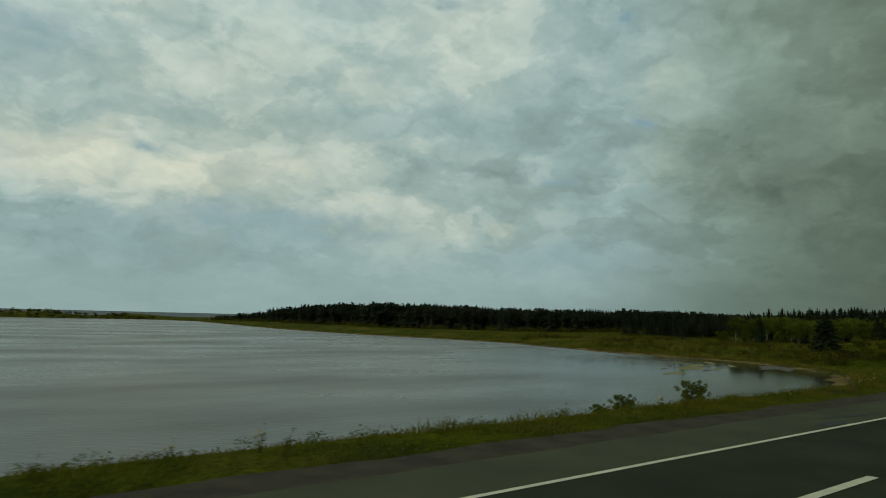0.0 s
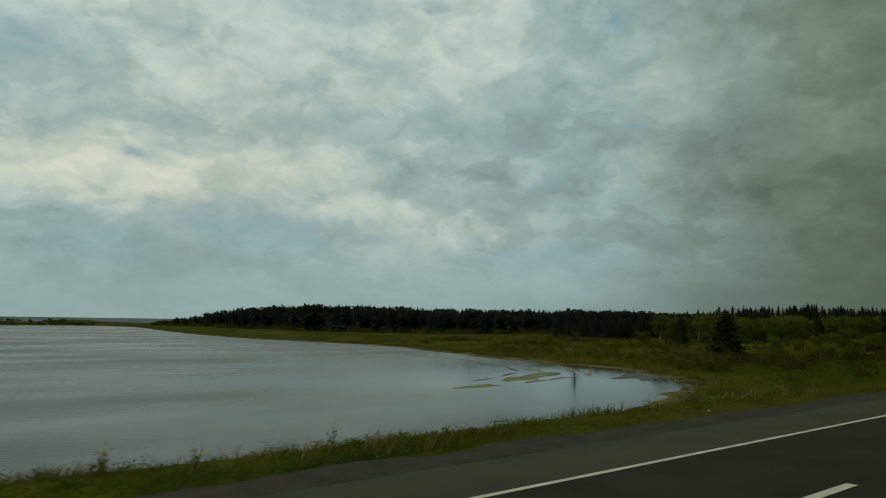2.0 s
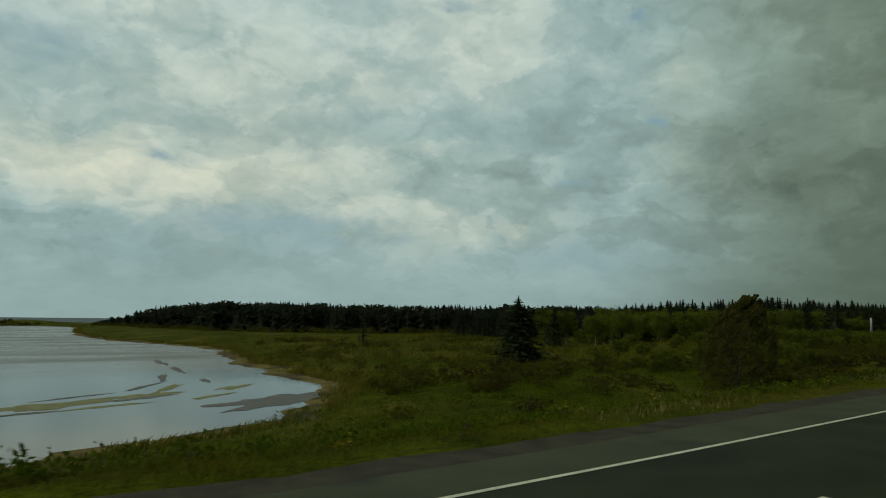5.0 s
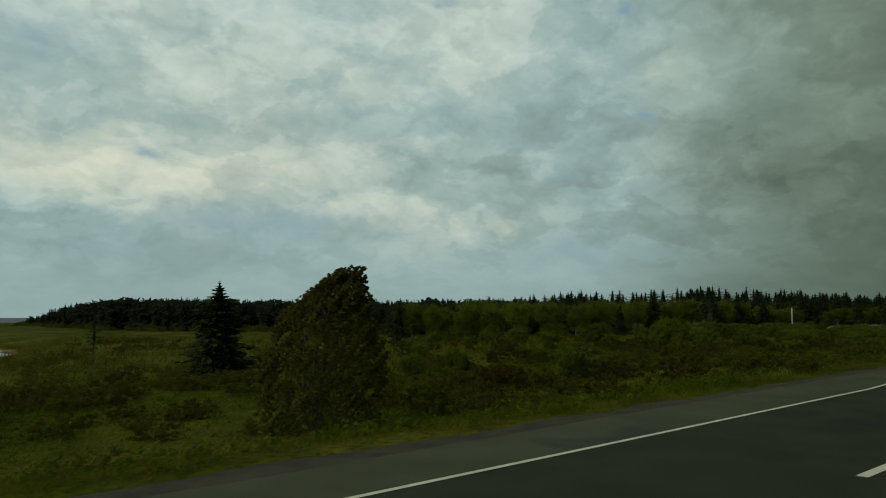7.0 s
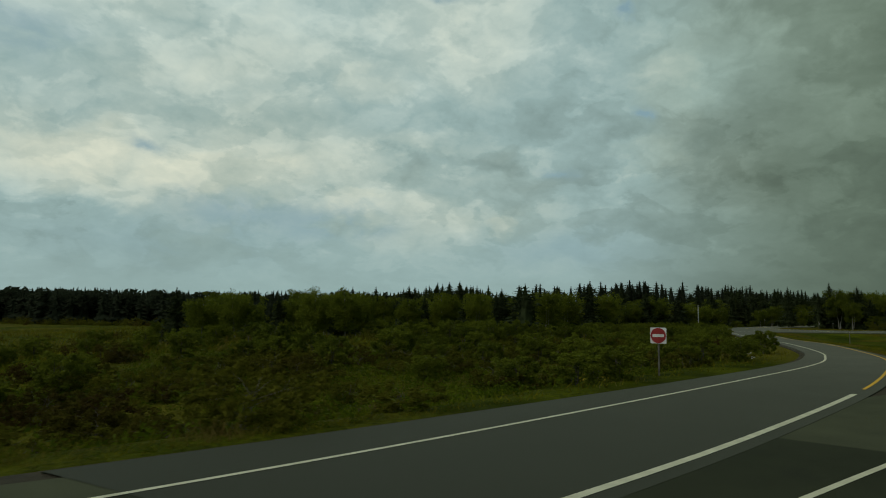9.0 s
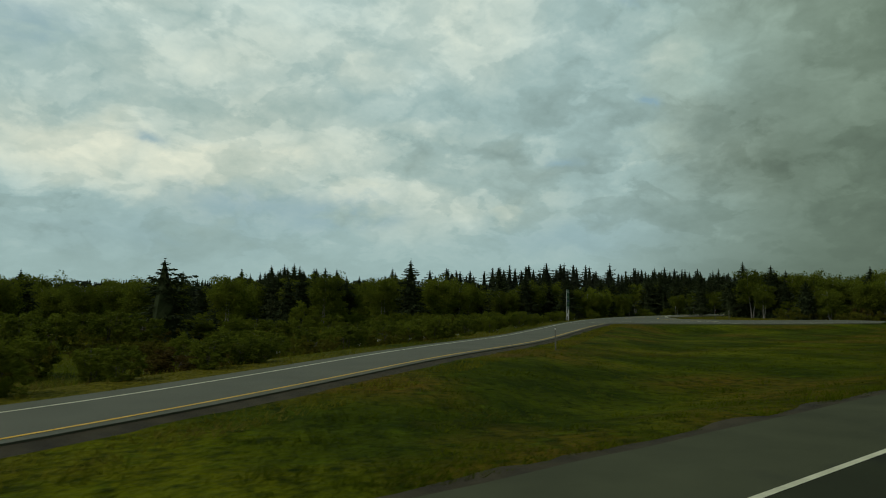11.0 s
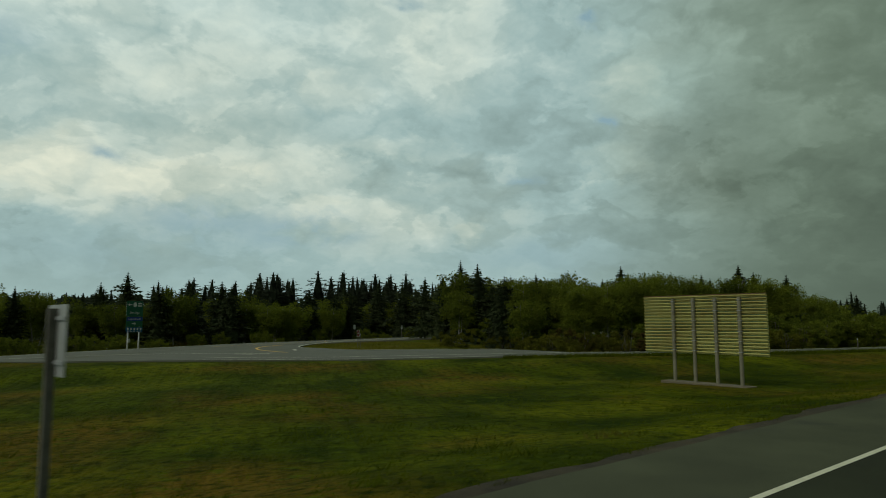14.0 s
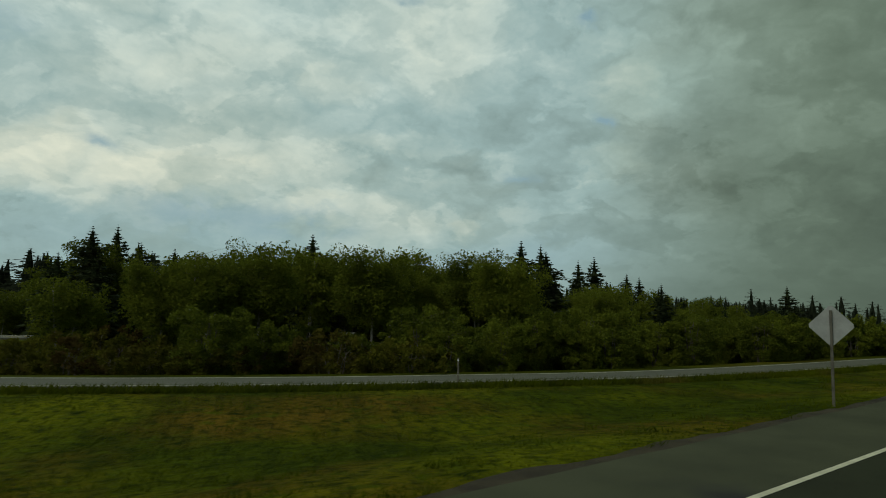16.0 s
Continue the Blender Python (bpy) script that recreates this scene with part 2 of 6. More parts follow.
M["bush_leaf"] = material("bush_leaf", (0.026, 0.031, 0.003), (0.126, 0.122, 0.013), 0.4, 0.8, 0.0, 5.0, 0.2, per_object=0.4, third=((0.062, 0.042, 0.010), 0.09, 0.5, 0.64))
M["bark"] = material("bark", (0.04, 0.034, 0.028), (0.13, 0.11, 0.09), 3.0, 0.9, 0.5, 20)
M["birch_bark"] = material("birch_bark", (0.07, 0.065, 0.055), (0.32, 0.30, 0.26), 2.5, 0.8, 0.3, 14)
M["grass"] = material("grass_blade", (0.040, 0.046, 0.003), (0.165, 0.15, 0.012), 0.35, 0.8, 0.0, 3.0, 0.2, island=0.5, third=((0.17, 0.125, 0.035), 0.25, 0.52, 0.72))
M["meadow_blade"] = material("meadow_blade", (0.030, 0.046, 0.002), (0.140, 0.158, 0.006), 0.35, 0.8, 0.0, 3.0, 0.2, island=0.5, third=((0.17, 0.13, 0.035), 0.11, 0.50, 0.66))
M["herb"] = material("herb_leaf", (0.020, 0.036, 0.002), (0.100, 0.135, 0.006), 0.3, 0.7, 0.0, 4.0, 0.25, island=0.3)
M["straw"] = material("straw", (0.12, 0.09, 0.035), (0.30, 0.23, 0.10), 0.5, 0.8, 0.0, 3.0, 0.2, island=0.4)
M["reed"] = material("reed", (0.06, 0.062, 0.008), (0.19, 0.165, 0.025), 0.2, 0.8, 0.0, 2.0, 0.2, island=0.4)
M["lawn_blade"] = material("lawn_blade", (0.016, 0.029, 0.001), (0.098, 0.116, 0.002), 0.45, 0.8, 0.0, 2.0, 0.2, island=0.2, third=((0.12, 0.088, 0.022), 0.16, 0.56, 0.74))
M["stem"] = material("stem", (0.03, 0.035, 0.012), (0.08, 0.08, 0.03), 3, 0.8, 0.0, 10)
M["yellow_flower"] = material("yellow_flower", (0.35, 0.24, 0.015), (0.55, 0.40, 0.03), 3, 0.8, 0.0, 10)
M["white_flower"] = material("white_flower", (0.45, 0.45, 0.40), (0.7, 0.7, 0.64), 3, 0.8, 0.0, 10)
M["brown_seed"] = material("brown_seed", (0.05, 0.028, 0.012), (0.12, 0.065, 0.03), 3, 0.8, 0.0, 10)
M["algae"] = material("algae", (0.10, 0.10, 0.025), (0.30, 0.27, 0.09), 0.8, 0.7, 0.4, 4.0)
M["mud"] = material("mud", (0.045, 0.037, 0.026), (0.11, 0.09, 0.06), 0.7, 0.55, 0.4, 6.0)


def let_light_through(m, share):
    """Thin leaves pass part of the light that falls on their far side."""
    nt = m.node_tree
    b = nt.nodes["Principled BSDF"]
    out = nt.nodes["Material Output"]
    t, mx = nt.nodes.new("ShaderNodeBsdfTranslucent"), nt.nodes.new("ShaderNodeMixShader")
    nt.links.new(b.inputs["Base Color"].links[0].from_socket, t.inputs[0])
    mx.inputs[0].default_value = share
    nt.links.new(b.outputs[0], mx.inputs[1])
    nt.links.new(t.outputs[0], mx.inputs[2])
    nt.links.new(mx.outputs[0], out.inputs[0])
    b.inputs["Specular IOR Level"].default_value = 0.06


for k in ("leaf", "bush_leaf", "herb", "grass", "meadow_blade", "lawn_blade", "reed"):
    let_light_through(M[k], 0.4)
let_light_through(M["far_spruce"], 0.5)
let_light_through(M["spruce"], 0.25)
M["tar"] = material("tar", (0.012, 0.012, 0.012), (0.03, 0.03, 0.028), 3, 0.6, 0.2, 30)
M["alu"] = material("alu_back", (0.22, 0.23, 0.21), (0.35, 0.36, 0.33), 2.0, 0.5, 0.1, 12)
M["galv"] = material("galvanised", (0.20, 0.21, 0.20), (0.36, 0.37, 0.35), 4.0, 0.5, 0.1, 25, 0.5)
M["steel_post"] = material("steel_post", (0.13, 0.12, 0.075), (0.22, 0.20, 0.13), 2.0, 0.6, 0.15, 15)
M["pole"] = material("pole_steel", (0.10, 0.10, 0.075), (0.175, 0.175, 0.135), 3.0, 0.55, 0.1, 25, 0.4)
M["wood_post"] = material("wood_post", (0.06, 0.056, 0.042), (0.15, 0.14, 0.11), 3.0, 0.9, 0.4, 30)
M["white_post"] = material("white_post", (0.4, 0.4, 0.37), (0.6, 0.6, 0.56), 2.0, 0.7, 0.1, 20)
M["sign_board"] = material("sign_board", (0.19, 0.125, 0.028), (0.45, 0.41, 0.125), 0.5, 0.7, 0.1, 9.0, 0.3, per_object=0.6)
M["rust"] = material("rust", (0.10, 0.05, 0.025), (0.22, 0.13, 0.06), 3, 0.8, 0.3, 20)
M["concrete"] = material("concrete", (0.09, 0.075, 0.045), (0.17, 0.14, 0.09), 1.5, 0.9, 0.4, 20)
M["green_sign"] = material("green_sheet", (0.005, 0.085, 0.045), (0.01, 0.12, 0.06), 2, 0.45, 0.0, 10)
M["blue_sign"] = material("blue_sheet", (0.01, 0.03, 0.20), (0.015, 0.045, 0.27), 2, 0.45, 0.0, 10)
M["service_blue"] = material("service_blue", (0.01, 0.08, 0.17), (0.015, 0.10, 0.22), 2, 0.45, 0.0, 10)
M["red_sheet"] = material("red_sheet", (0.20, 0.015, 0.015), (0.32, 0.03, 0.025), 2, 0.45, 0.0, 10)
M["white_sheet"] = material("white_sheet", (0.5, 0.5, 0.48), (0.68, 0.68, 0.65), 2, 0.5, 0.0, 10)


def ground_material():
    """Meadow, mown lawn and the wet shore in one sheet."""
    m = bpy.data.materials.new("ground")
    m.use_nodes = True
    nt = m.node_tree
    N, L = nt.nodes.new, nt.links.new
    b = nt.nodes["Principled BSDF"]
    geo = N("ShaderNodeNewGeometry")
    pos = geo.outputs["Position"]

    def noise_tex(scale, detail=4, stretch=None):
        n = N("ShaderNodeTexNoise")
        n.inputs["Scale"].default_value, n.inputs["Detail"].default_value = scale, detail
        if stretch:
            mp = N("ShaderNodeMapping")
            mp.inputs["Scale"].default_value = stretch
            mp.vector_type = "TEXTURE"
            mp.inputs["Rotation"].default_value = (0, 0, radians(62))
            L(pos, mp.inputs[0])
            L(mp.outputs[0], n.inputs[0])
        else:
            L(pos, n.inputs[0])
        return n.outputs[0]

    def rng_map(v, lo, hi):
        r = N("ShaderNodeMapRange")
        r.inputs[1].default_value, r.inputs[2].default_value = lo, hi
        L(v, r.inputs[0])
        return r.outputs[0]

    def mix(f, a, c):
        n = N("ShaderNodeMix")
        n.data_type = "RGBA"
        for k, v in ((0, f), (6, a), (7, c)):
            if isinstance(v, tuple):
                n.inputs[k].default_value = (*v, 1)
            else:
                L(v, n.inputs[k])
        return n.outputs[2]

    small = noise_tex(5.0, 5)
    meadow = mix(rng_map(noise_tex(0.3, 6), 0.35, 0.65), (0.022, 0.032, 0.001), (0.085, 0.098, 0.003))
    meadow = mix(rng_map(noise_tex(0.045, 4), 0.48, 0.68), meadow, (0.135, 0.115, 0.014))
    meadow = mix(rng_map(small, 0.4, 0.75), meadow, (0.028, 0.036, 0.002))
    lawn = mix(rng_map(noise_tex(0.22, 6), 0.32, 0.68), (0.018, 0.032, 0.001), (0.070, 0.086, 0.002))
    lawn = mix(rng_map(noise_tex(0.10, 6), 0.49, 0.66), lawn, (0.125, 0.080, 0.008))
    rows = noise_tex(1.0, 4, (8.0, 0.75, 1.0))
    lawn = mix(rng_map(rows, 0.50, 0.86), lawn, (0.018, 0.028, 0.001))
    lawn = mix(rng_map(noise_tex(0.11, 3), 0.50, 0.72), lawn, (0.125, 0.135, 0.003))
    lawn = mix(rng_map(noise_tex(2.4, 6), 0.47, 0.72), lawn, (0.014, 0.024, 0.001))
    lawn = mix(rng_map(noise_tex(1.3, 6), 0.55, 0.75), lawn, (0.068, 0.094, 0.003))
    lawn = mix(rng_map(small, 0.45, 1.0), lawn, (0.026, 0.036, 0.003))
    at = N("ShaderNodeAttribute")
    at.attribute_name = "lawn"
    col = mix(at.outputs["Fac"], meadow, lawn)
    sep = N("ShaderNodeSeparateXYZ")
    L(pos, sep.inputs[0])
    wet = rng_map(sep.outputs[2], -6.22, -6.34)
    shore = mix(rng_map(noise_tex(0.25, 5), 0.4, 0.62), (0.075, 0.060, 0.035), (0.20, 0.155, 0.05))
    col = mix(wet, col, shore)
    L(col, b.inputs["Base Color"])
    b.inputs["Roughness"].default_value = 0.95
    b.inputs["Specular IOR Level"].default_value = 0.02
    bp = N("ShaderNodeBump")
    bp.inputs["Strength"].default_value, bp.inputs["Distance"].default_value = 0.9, 0.15
    L(small, bp.inputs["Height"])
    coarse = N("ShaderNodeBump")
    coarse.inputs["Strength"].default_value, coarse.inputs["Distance"].default_value = 0.8, 0.5
    L(noise_tex(0.9, 4, (3.0, 0.8, 1.0)), coarse.inputs["Height"])
    L(coarse.outputs[0], bp.inputs["Normal"])
    L(bp.outputs[0], b.inputs["Normal"])
    return m


M["ground"] = ground_material()


def water_material():
    """Wind-ruffled lake, smoother in the sheltered corner."""
    m = bpy.data.materials.new("lake_water")
    m.use_nodes = True
    nt = m.node_tree
    N, L = nt.nodes.new, nt.links.new
    b = nt.nodes["Principled BSDF"]
    b.inputs["IOR"].default_value = 1.33
    geo = N("ShaderNodeNewGeometry")

    def tex(scale, detail, stretch):
        mp = N("ShaderNodeMapping")
        mp.inputs["Scale"].default_value = stretch
        mp.inputs["Rotation"].default_value = (0, 0, radians(35))
        L(geo.outputs["Position"], mp.inputs[0])
        n = N("ShaderNodeTexNoise")
        n.inputs["Scale"].default_value, n.inputs["Detail"].default_value = scale, detail
        L(mp.outputs[0], n.inputs[0])
        return n.outputs[0]

    def span(v, lo, hi, a, c):
        r = N("ShaderNodeMapRange")
        for k, q in enumerate((lo, hi, a, c)):
            r.inputs[k + 1].default_value = q
        L(v, r.inputs[0])
        return r.outputs[0]

    dist = N("ShaderNodeVectorMath")
    dist.operation = "DISTANCE"
    L(geo.outputs["Position"], dist.inputs[0])
    dist.inputs[1].default_value = (160, 75, -6.6)
    calm = span(dist.outputs["Value"], 20, 90, 0.0, 1.0)
    patch = span(tex(0.02, 4, (1, 2.2, 1)), 0.35, 0.65, 0.18, 0.36)
    rough = N("ShaderNodeMath")
    rough.operation = "MULTIPLY_ADD"
    L(calm, rough.inputs[0])
    L(patch, rough.inputs[1])
    rough.inputs[2].default_value = 0.03
    L(rough.outputs[0], b.inputs["Roughness"])
    mx = N("ShaderNodeMix")
    mx.data_type = "RGBA"
    L(span(tex(0.012, 5, (1, 3, 1)), 0.4, 0.6, 0, 1), mx.inputs[0])
    mx.inputs[6].default_value, mx.inputs[7].default_value = (0.045, 0.048, 0.036, 1), (0.075, 0.07, 0.05, 1)
    L(mx.outputs[2], b.inputs["Base Color"])
    bp = N("ShaderNodeBump")
    L(span(dist.outputs["Value"], 20, 110, 0.05, 0.22), bp.inputs["Strength"])
    bp.inputs["Distance"].default_value = 0.25
    L(tex(0.9, 5, (1, 1.8, 1)), bp.inputs["Height"])
    L(bp.outputs[0], b.inputs["Normal"])
    return m


M["water"] = water_material()


# ------------------------------------------------------------------ the lie of the land
WATER = -6.6
DASH_SHIFT = -0.55
ROAD_KNOTS = [(-300, 0.0), (0, 0.0), (50, -0.1), (100, -0.7), (137, -0.73), (175, 0.1), (212, 1.36), (250, 2.16), (300, 2.65), (350, 2.86), (400, 2.76), (450, 2.5), (900, 0.0)]


def road_y(x):
    """The line that the vehicle follows; all main-road offsets count from it."""
    kx, ky = zip(*ROAD_KNOTS)
    xs = np.asarray(x, float)
    return (np.interp(xs - 12, kx, ky) + np.interp(xs, kx, ky) * 2 + np.interp(xs + 12, kx, ky)) / 4


LAKE = [(-900, 38), (60, 39), (110, 45), (137, 53.5), (149.5, 62), (160, 72), (170.5, 89), (173.5, 110), (180, 148), (187, 176), (197, 210), (191, 256), (186, 300), (186, 350), (192, 420), (202, 484), (222, 600), (236, 690), (205, 775), (150, 757), (76, 722), (-100, 730), (-900, 760)]
SEA = [(-4800, 850), (-200, 835), (60, 815), (180, 860), (320, 960), (700, 1050), (4800, 1100), (4800, 4800), (-4800, 4800)]


def poly_distance(px, py, poly):
    """Distance to a closed outline, negative inside."""
    best = np.full(px.shape, 1e9)
    inside = np.zeros(px.shape, bool)
    for (x0, y0), (x1, y1) in zip(poly, poly[1:] + poly[:1]):
        dx, dy = x1 - x0, y1 - y0
        u = np.clip(((px - x0) * dx + (py - y0) * dy) / (dx * dx + dy * dy), 0, 1)
        best = np.minimum(best, np.hypot(px - x0 - u * dx, py - y0 - u * dy))
        if y0 != y1:
            cross = ((y0 > py) != (y1 > py)) & (px < x0 + (py - y0) / (y1 - y0) * dx)
            inside ^= cross
    return np.where(inside, -best, best)


def line_distance(px, py, line):
    best = np.full(px.shape, 1e9)
    for (x0, y0), (x1, y1) in zip(line, line[1:]):
        dx, dy = x1 - x0, y1 - y0
        if not dx and not dy:
            continue
        u = np.clip(((px - x0) * dx + (py - y0) * dy) / (dx * dx + dy * dy), 0, 1)
        best = np.minimum(best, np.hypot(px - x0 - u * dx, py - y0 - u * dy))
    return best


def smooth(a, b, v):
    u = np.clip((np.asarray(v, float) - a) / (b - a), 0, 1)
    return u * u * (3 - 2 * u)


def wobble(x, y, s, k=0.0):
    """Cheap smooth irregularity in about -1..1."""
    x, y = np.asarray(x, float) / s, np.asarray(y, float) / s
    return (np.sin(x * 1.7 + 1.3 * np.sin(y * 1.1 + k) + k) + np.sin(y * 2.1 + 1.1 * np.sin(x * 0.9 + 2 * k) + 2 + k) + np.sin((x + y) * 1.3 + k * 3) * 0.7) / 2.7


def spline(points, step=2.0):
    """Catmull-Rom line through plan points, at even steps."""
    p = [Vector(q) for q in points]
    p = [p[0] * 2 - p[1]] + p + [p[-1] * 2 - p[-2]]
    out = []
    for a, b, c, d in zip(p, p[1:], p[2:], p[3:]):
        n = max(2, int((c - b).length / step))
        for i in range(n):
            t = i / n
            out.append(0.5 * (2 * b + (c - a) * t + (2 * a - 5 * b + 4 * c - d) * t * t + (3 * b - a - 3 * c + d) * t ** 3))
    out.append(p[-2])
    return out


WHITE_EDGE = spline([(204, 10.9), (215, 12.1), (225, 12.9), (235, 14.1), (253, 17.0), (266, 19.4), (274, 22.0), (284, 27.0), (308, 42.5), (333, 59.0), (355, 73.5), (377, 86.0), (402, 95.0), (440, 101.5), (500, 104), (600, 100)])
YELLOW_EDGE = spline([(208, 6.1), (216, 6.85), (224, 7.75), (229.1, 8.43), (240, 9.85), (256, 12.9), (271, 17.2), (280.4, 21.2), (296, 30.2), (310.5, 38.7), (329, 50.7), (350, 64.0), (372, 76.0), (402, 87.0), (440, 93.5), (500, 96), (600, 92)])
OFF_RAMP = spline([(560, 11.0), (500, 14.5), (460, 19.6), (435.4, 23.2), (424, 26.8), (415, 30.4), (405, 36.0), (390, 47.0), (380, 54.5), (371, 62.0), (360, 70.0)])
MIDDLE = [tuple((WHITE_EDGE[int(i * (len(WHITE_EDGE) - 1) / 60)] + YELLOW_EDGE[int(i * (len(YELLOW_EDGE) - 1) / 60)]) / 2) for i in range(61)]
OFF_XY = [tuple(p) for p in OFF_RAMP[::4]] + [tuple(OFF_RAMP[-1])]


NOSE = spline([(421, 98.8), (406, 90.3), (397.5, 83.6), (392.6, 78.2), (391.2, 74.0), (390.8, 69.0), (391.6, 63.5), (394.6, 58.0), (400.5, 51.2)], 1.0)
ISLAND = [tuple(p) for p in NOSE[::3]] + [(409, 50.0), (412, 62.0), (416, 78.0)]
JUNCTION = [(368, 70), (385, 69), (393, 71), (401, 74), (409, 80)]


def road_z(x, y):
    """The slip roads dip a little towards the junction."""
    return -0.48 * smooth(292, 325, x) * (1 - 0.55 * smooth(380, 402, x) * smooth(70, 60, y)) * (1 - smooth(440, 480, x) * smooth(70, 60, y))


def land_height(x, y):
    x, y = np.asarray(x, float), np.asarray(y, float)
    edge = 2.6 * wobble(x, y, 9) + 1.5 * wobble(x, y, 3.4, 2.0)
    d = np.minimum(poly_distance(x, y, LAKE), poly_distance(x, y, SEA)) + edge
    s = y - road_y(x)
    land = 0.28 * smooth(0, 7, d) + 0.35 * smooth(5, 9, d) + 1.6 * smooth(6, 28, d) + 2.4 * smooth(50, 240, d) + 0.4 * wobble(x, y, 23) * smooth(5, 40, d)
    land += smooth(640, 720, y) * smooth(300, 200, x) * (2.2 + 2.0 * wobble(x, y, 26)) * smooth(0, 25, d)
    z = WATER + np.where(d > 0, land, np.maximum(d * 0.12, -2.5))
    bank = -0.06 - 0.24 * np.maximum(s - 12.6, 0) + 0.12 * wobble(x, y, 4)
    z = np.maximum(z, bank)
    lawn = -0.9 - 0.5 * smooth(15, 35, s) + 0.25 * wobble(x, y, 14)
    z = np.where((x > 215), z + smooth(215, 250, x) * smooth(120, 80, y) * (lawn - z), z)
    for line, half in ((MIDDLE, 5.2), (OFF_XY, 4.2), (JUNCTION, 10.0)):
        k = smooth(half + 9, half, line_distance(x, y, line))
        z = z + k * (road_z(x, y) - 0.12 - z)
    edge_s = 12.7 - 3.7 * smooth(228, 262, x)
    k = smooth(edge_s + 7, edge_s, s) * (s > -40) * 1.0
    z = z + k * (-0.10 - z)
    return z


def mesh_object(name, verts, faces, mat, parent=None, smooth_shade=True):
    me = bpy.data.meshes.new(name)
    me.from_pydata([tuple(v) for v in verts] if not isinstance(verts, np.ndarray) else verts.tolist(), [], faces if isinstance(faces, list) else faces.tolist())
    me.materials.append(mat)
    if smooth_shade:
        me.polygons.foreach_set("use_smooth", [True] * len(me.polygons))
    ob = new(name, me)
    if parent:
        ob.parent = parent
    return ob


def grid_faces(nx, ny):
    i = np.arange(nx - 1)[:, None] * ny + np.arange(ny - 1)[None, :]
    i = i.ravel()
    return np.stack([i, i + ny, i + ny + 1, i + 1], 1)


def spread(lo, hi, a, b, fine, grow):
    """Grid lines: fine between a and b, wider and wider out to lo and hi."""
    mid = list(np.arange(a, b, fine))
    step, v, up = fine, b, []
    while v < hi:
        up.append(v)
        step *= grow
        v += step
    up.append(hi)
    step, v, down = fine, a, []
    while v > lo:
        step *= grow
        v -= step
        down.append(max(v, lo))
    return np.array(down[::-1] + mid + up)


gx, gy = spread(-4800, 4800, -30, 480, 2.5, 1.1), spread(-4800, 4800, 6, 112, 1.15, 1.07)
XX, YY = np.meshgrid(gx, gy, indexing="ij")
ZZ = land_height(XX, YY)
ground = mesh_object("ground", np.stack([XX.ravel(), YY.ravel(), ZZ.ravel()], 1), grid_faces(len(gx), len(gy)), M["ground"])
tagged(ground, "rough grassy land sloping to a lake", "ground", kind="structure")


def lawn_mask(x, y):
    """1 on the mown grass between the highway and the slip roads."""
    x, y = np.asarray(x, float), np.asarray(y, float)
    inner = np.interp(x, [p[0] for p in YELLOW_EDGE], [p[1] for p in YELLOW_EDGE])
    off = np.interp(x, [p[0] for p in OFF_RAMP[::-1]], [p[1] for p in OFF_RAMP[::-1]])
    top = np.where(x < 366, inner, off)
    return smooth(236, 246, x) * smooth(top + 2.5, top, y) * (y > -9)


shade = ground.data.attributes.new("lawn", "FLOAT", "POINT")
shade.data.foreach_set("value", lawn_mask(XX, YY).ravel().astype(np.float32))
M["sea"] = material("open_sea", (0.010, 0.022, 0.026), (0.022, 0.040, 0.046), 0.02, 0.55, 0.5, 0.6, 0.25)
sea = mesh_object("sea", [(-4850, 800, WATER + 0.02), (4850, 800, WATER + 0.02), (4850, 4850, WATER + 0.02), (-4850, 4850, WATER + 0.02)], [(0, 1, 2, 3)], M["sea"])
tagged(sea, "slate-blue open sea beyond the dunes", "water", kind="structure")
water = mesh_object("water", [(-4850, 20, WATER), (4850, 20, WATER), (4850, 4850, WATER), (-4850, 4850, WATER)], [(0, 1, 2, 3)], M["water"])
tagged(water, "calm grey lake and sea reflecting clouds", "water", kind="structure")


def ribbon(name, left, right, z, mat, label="", category="", parent=None, thick=0.0):
    """A strip between two plan lines of equal length."""
    n = len(left)
    v, f = [], []
    if isinstance(z, tuple):
        za, zb = [f(np.array([p[0] for p in q]), np.array([p[1] for p in q])) for f, q in zip(z, (left, right))]
    elif callable(z):
        za, zb = [z(np.array([p[0] for p in q]), np.array([p[1] for p in q])) for q in (left, right)]
    else:
        za = zb = [z] * n
    for a, b, ha, hb in zip(left, right, za, zb):
        v += [(a[0], a[1], float(ha)), (b[0], b[1], float(hb))]
    for i in range(n - 1):
        f.append((2 * i + 1, 2 * i + 3, 2 * i + 2, 2 * i))
    if thick:
        m = len(v)
        v += [(p[0], p[1], p[2] - thick) for p in v]
        for i in range(n - 1):
            f.append((2 * i, 2 * i + 2, 2 * i + 2 + m, 2 * i + m))
            f.append((2 * i + 3, 2 * i + 1, 2 * i + 1 + m, 2 * i + 3 + m))
    ob = mesh_object(name, v, f, mat, parent, False)
    if not parent:
        tagged(ob, label, category, kind="structure")
    return ob


def offset_line(line, off):
    """The line moved to its left by off metres."""
    out = []
    for i, p in enumerate(line):
        a, b = line[max(i - 1, 0)], line[min(i + 1, len(line) - 1)]
        t = (b - a).normalized()
        o = off[i] if isinstance(off, (list, np.ndarray)) else off
        out.append((p[0] - t[1] * o, p[1] + t[0] * o))
    return out


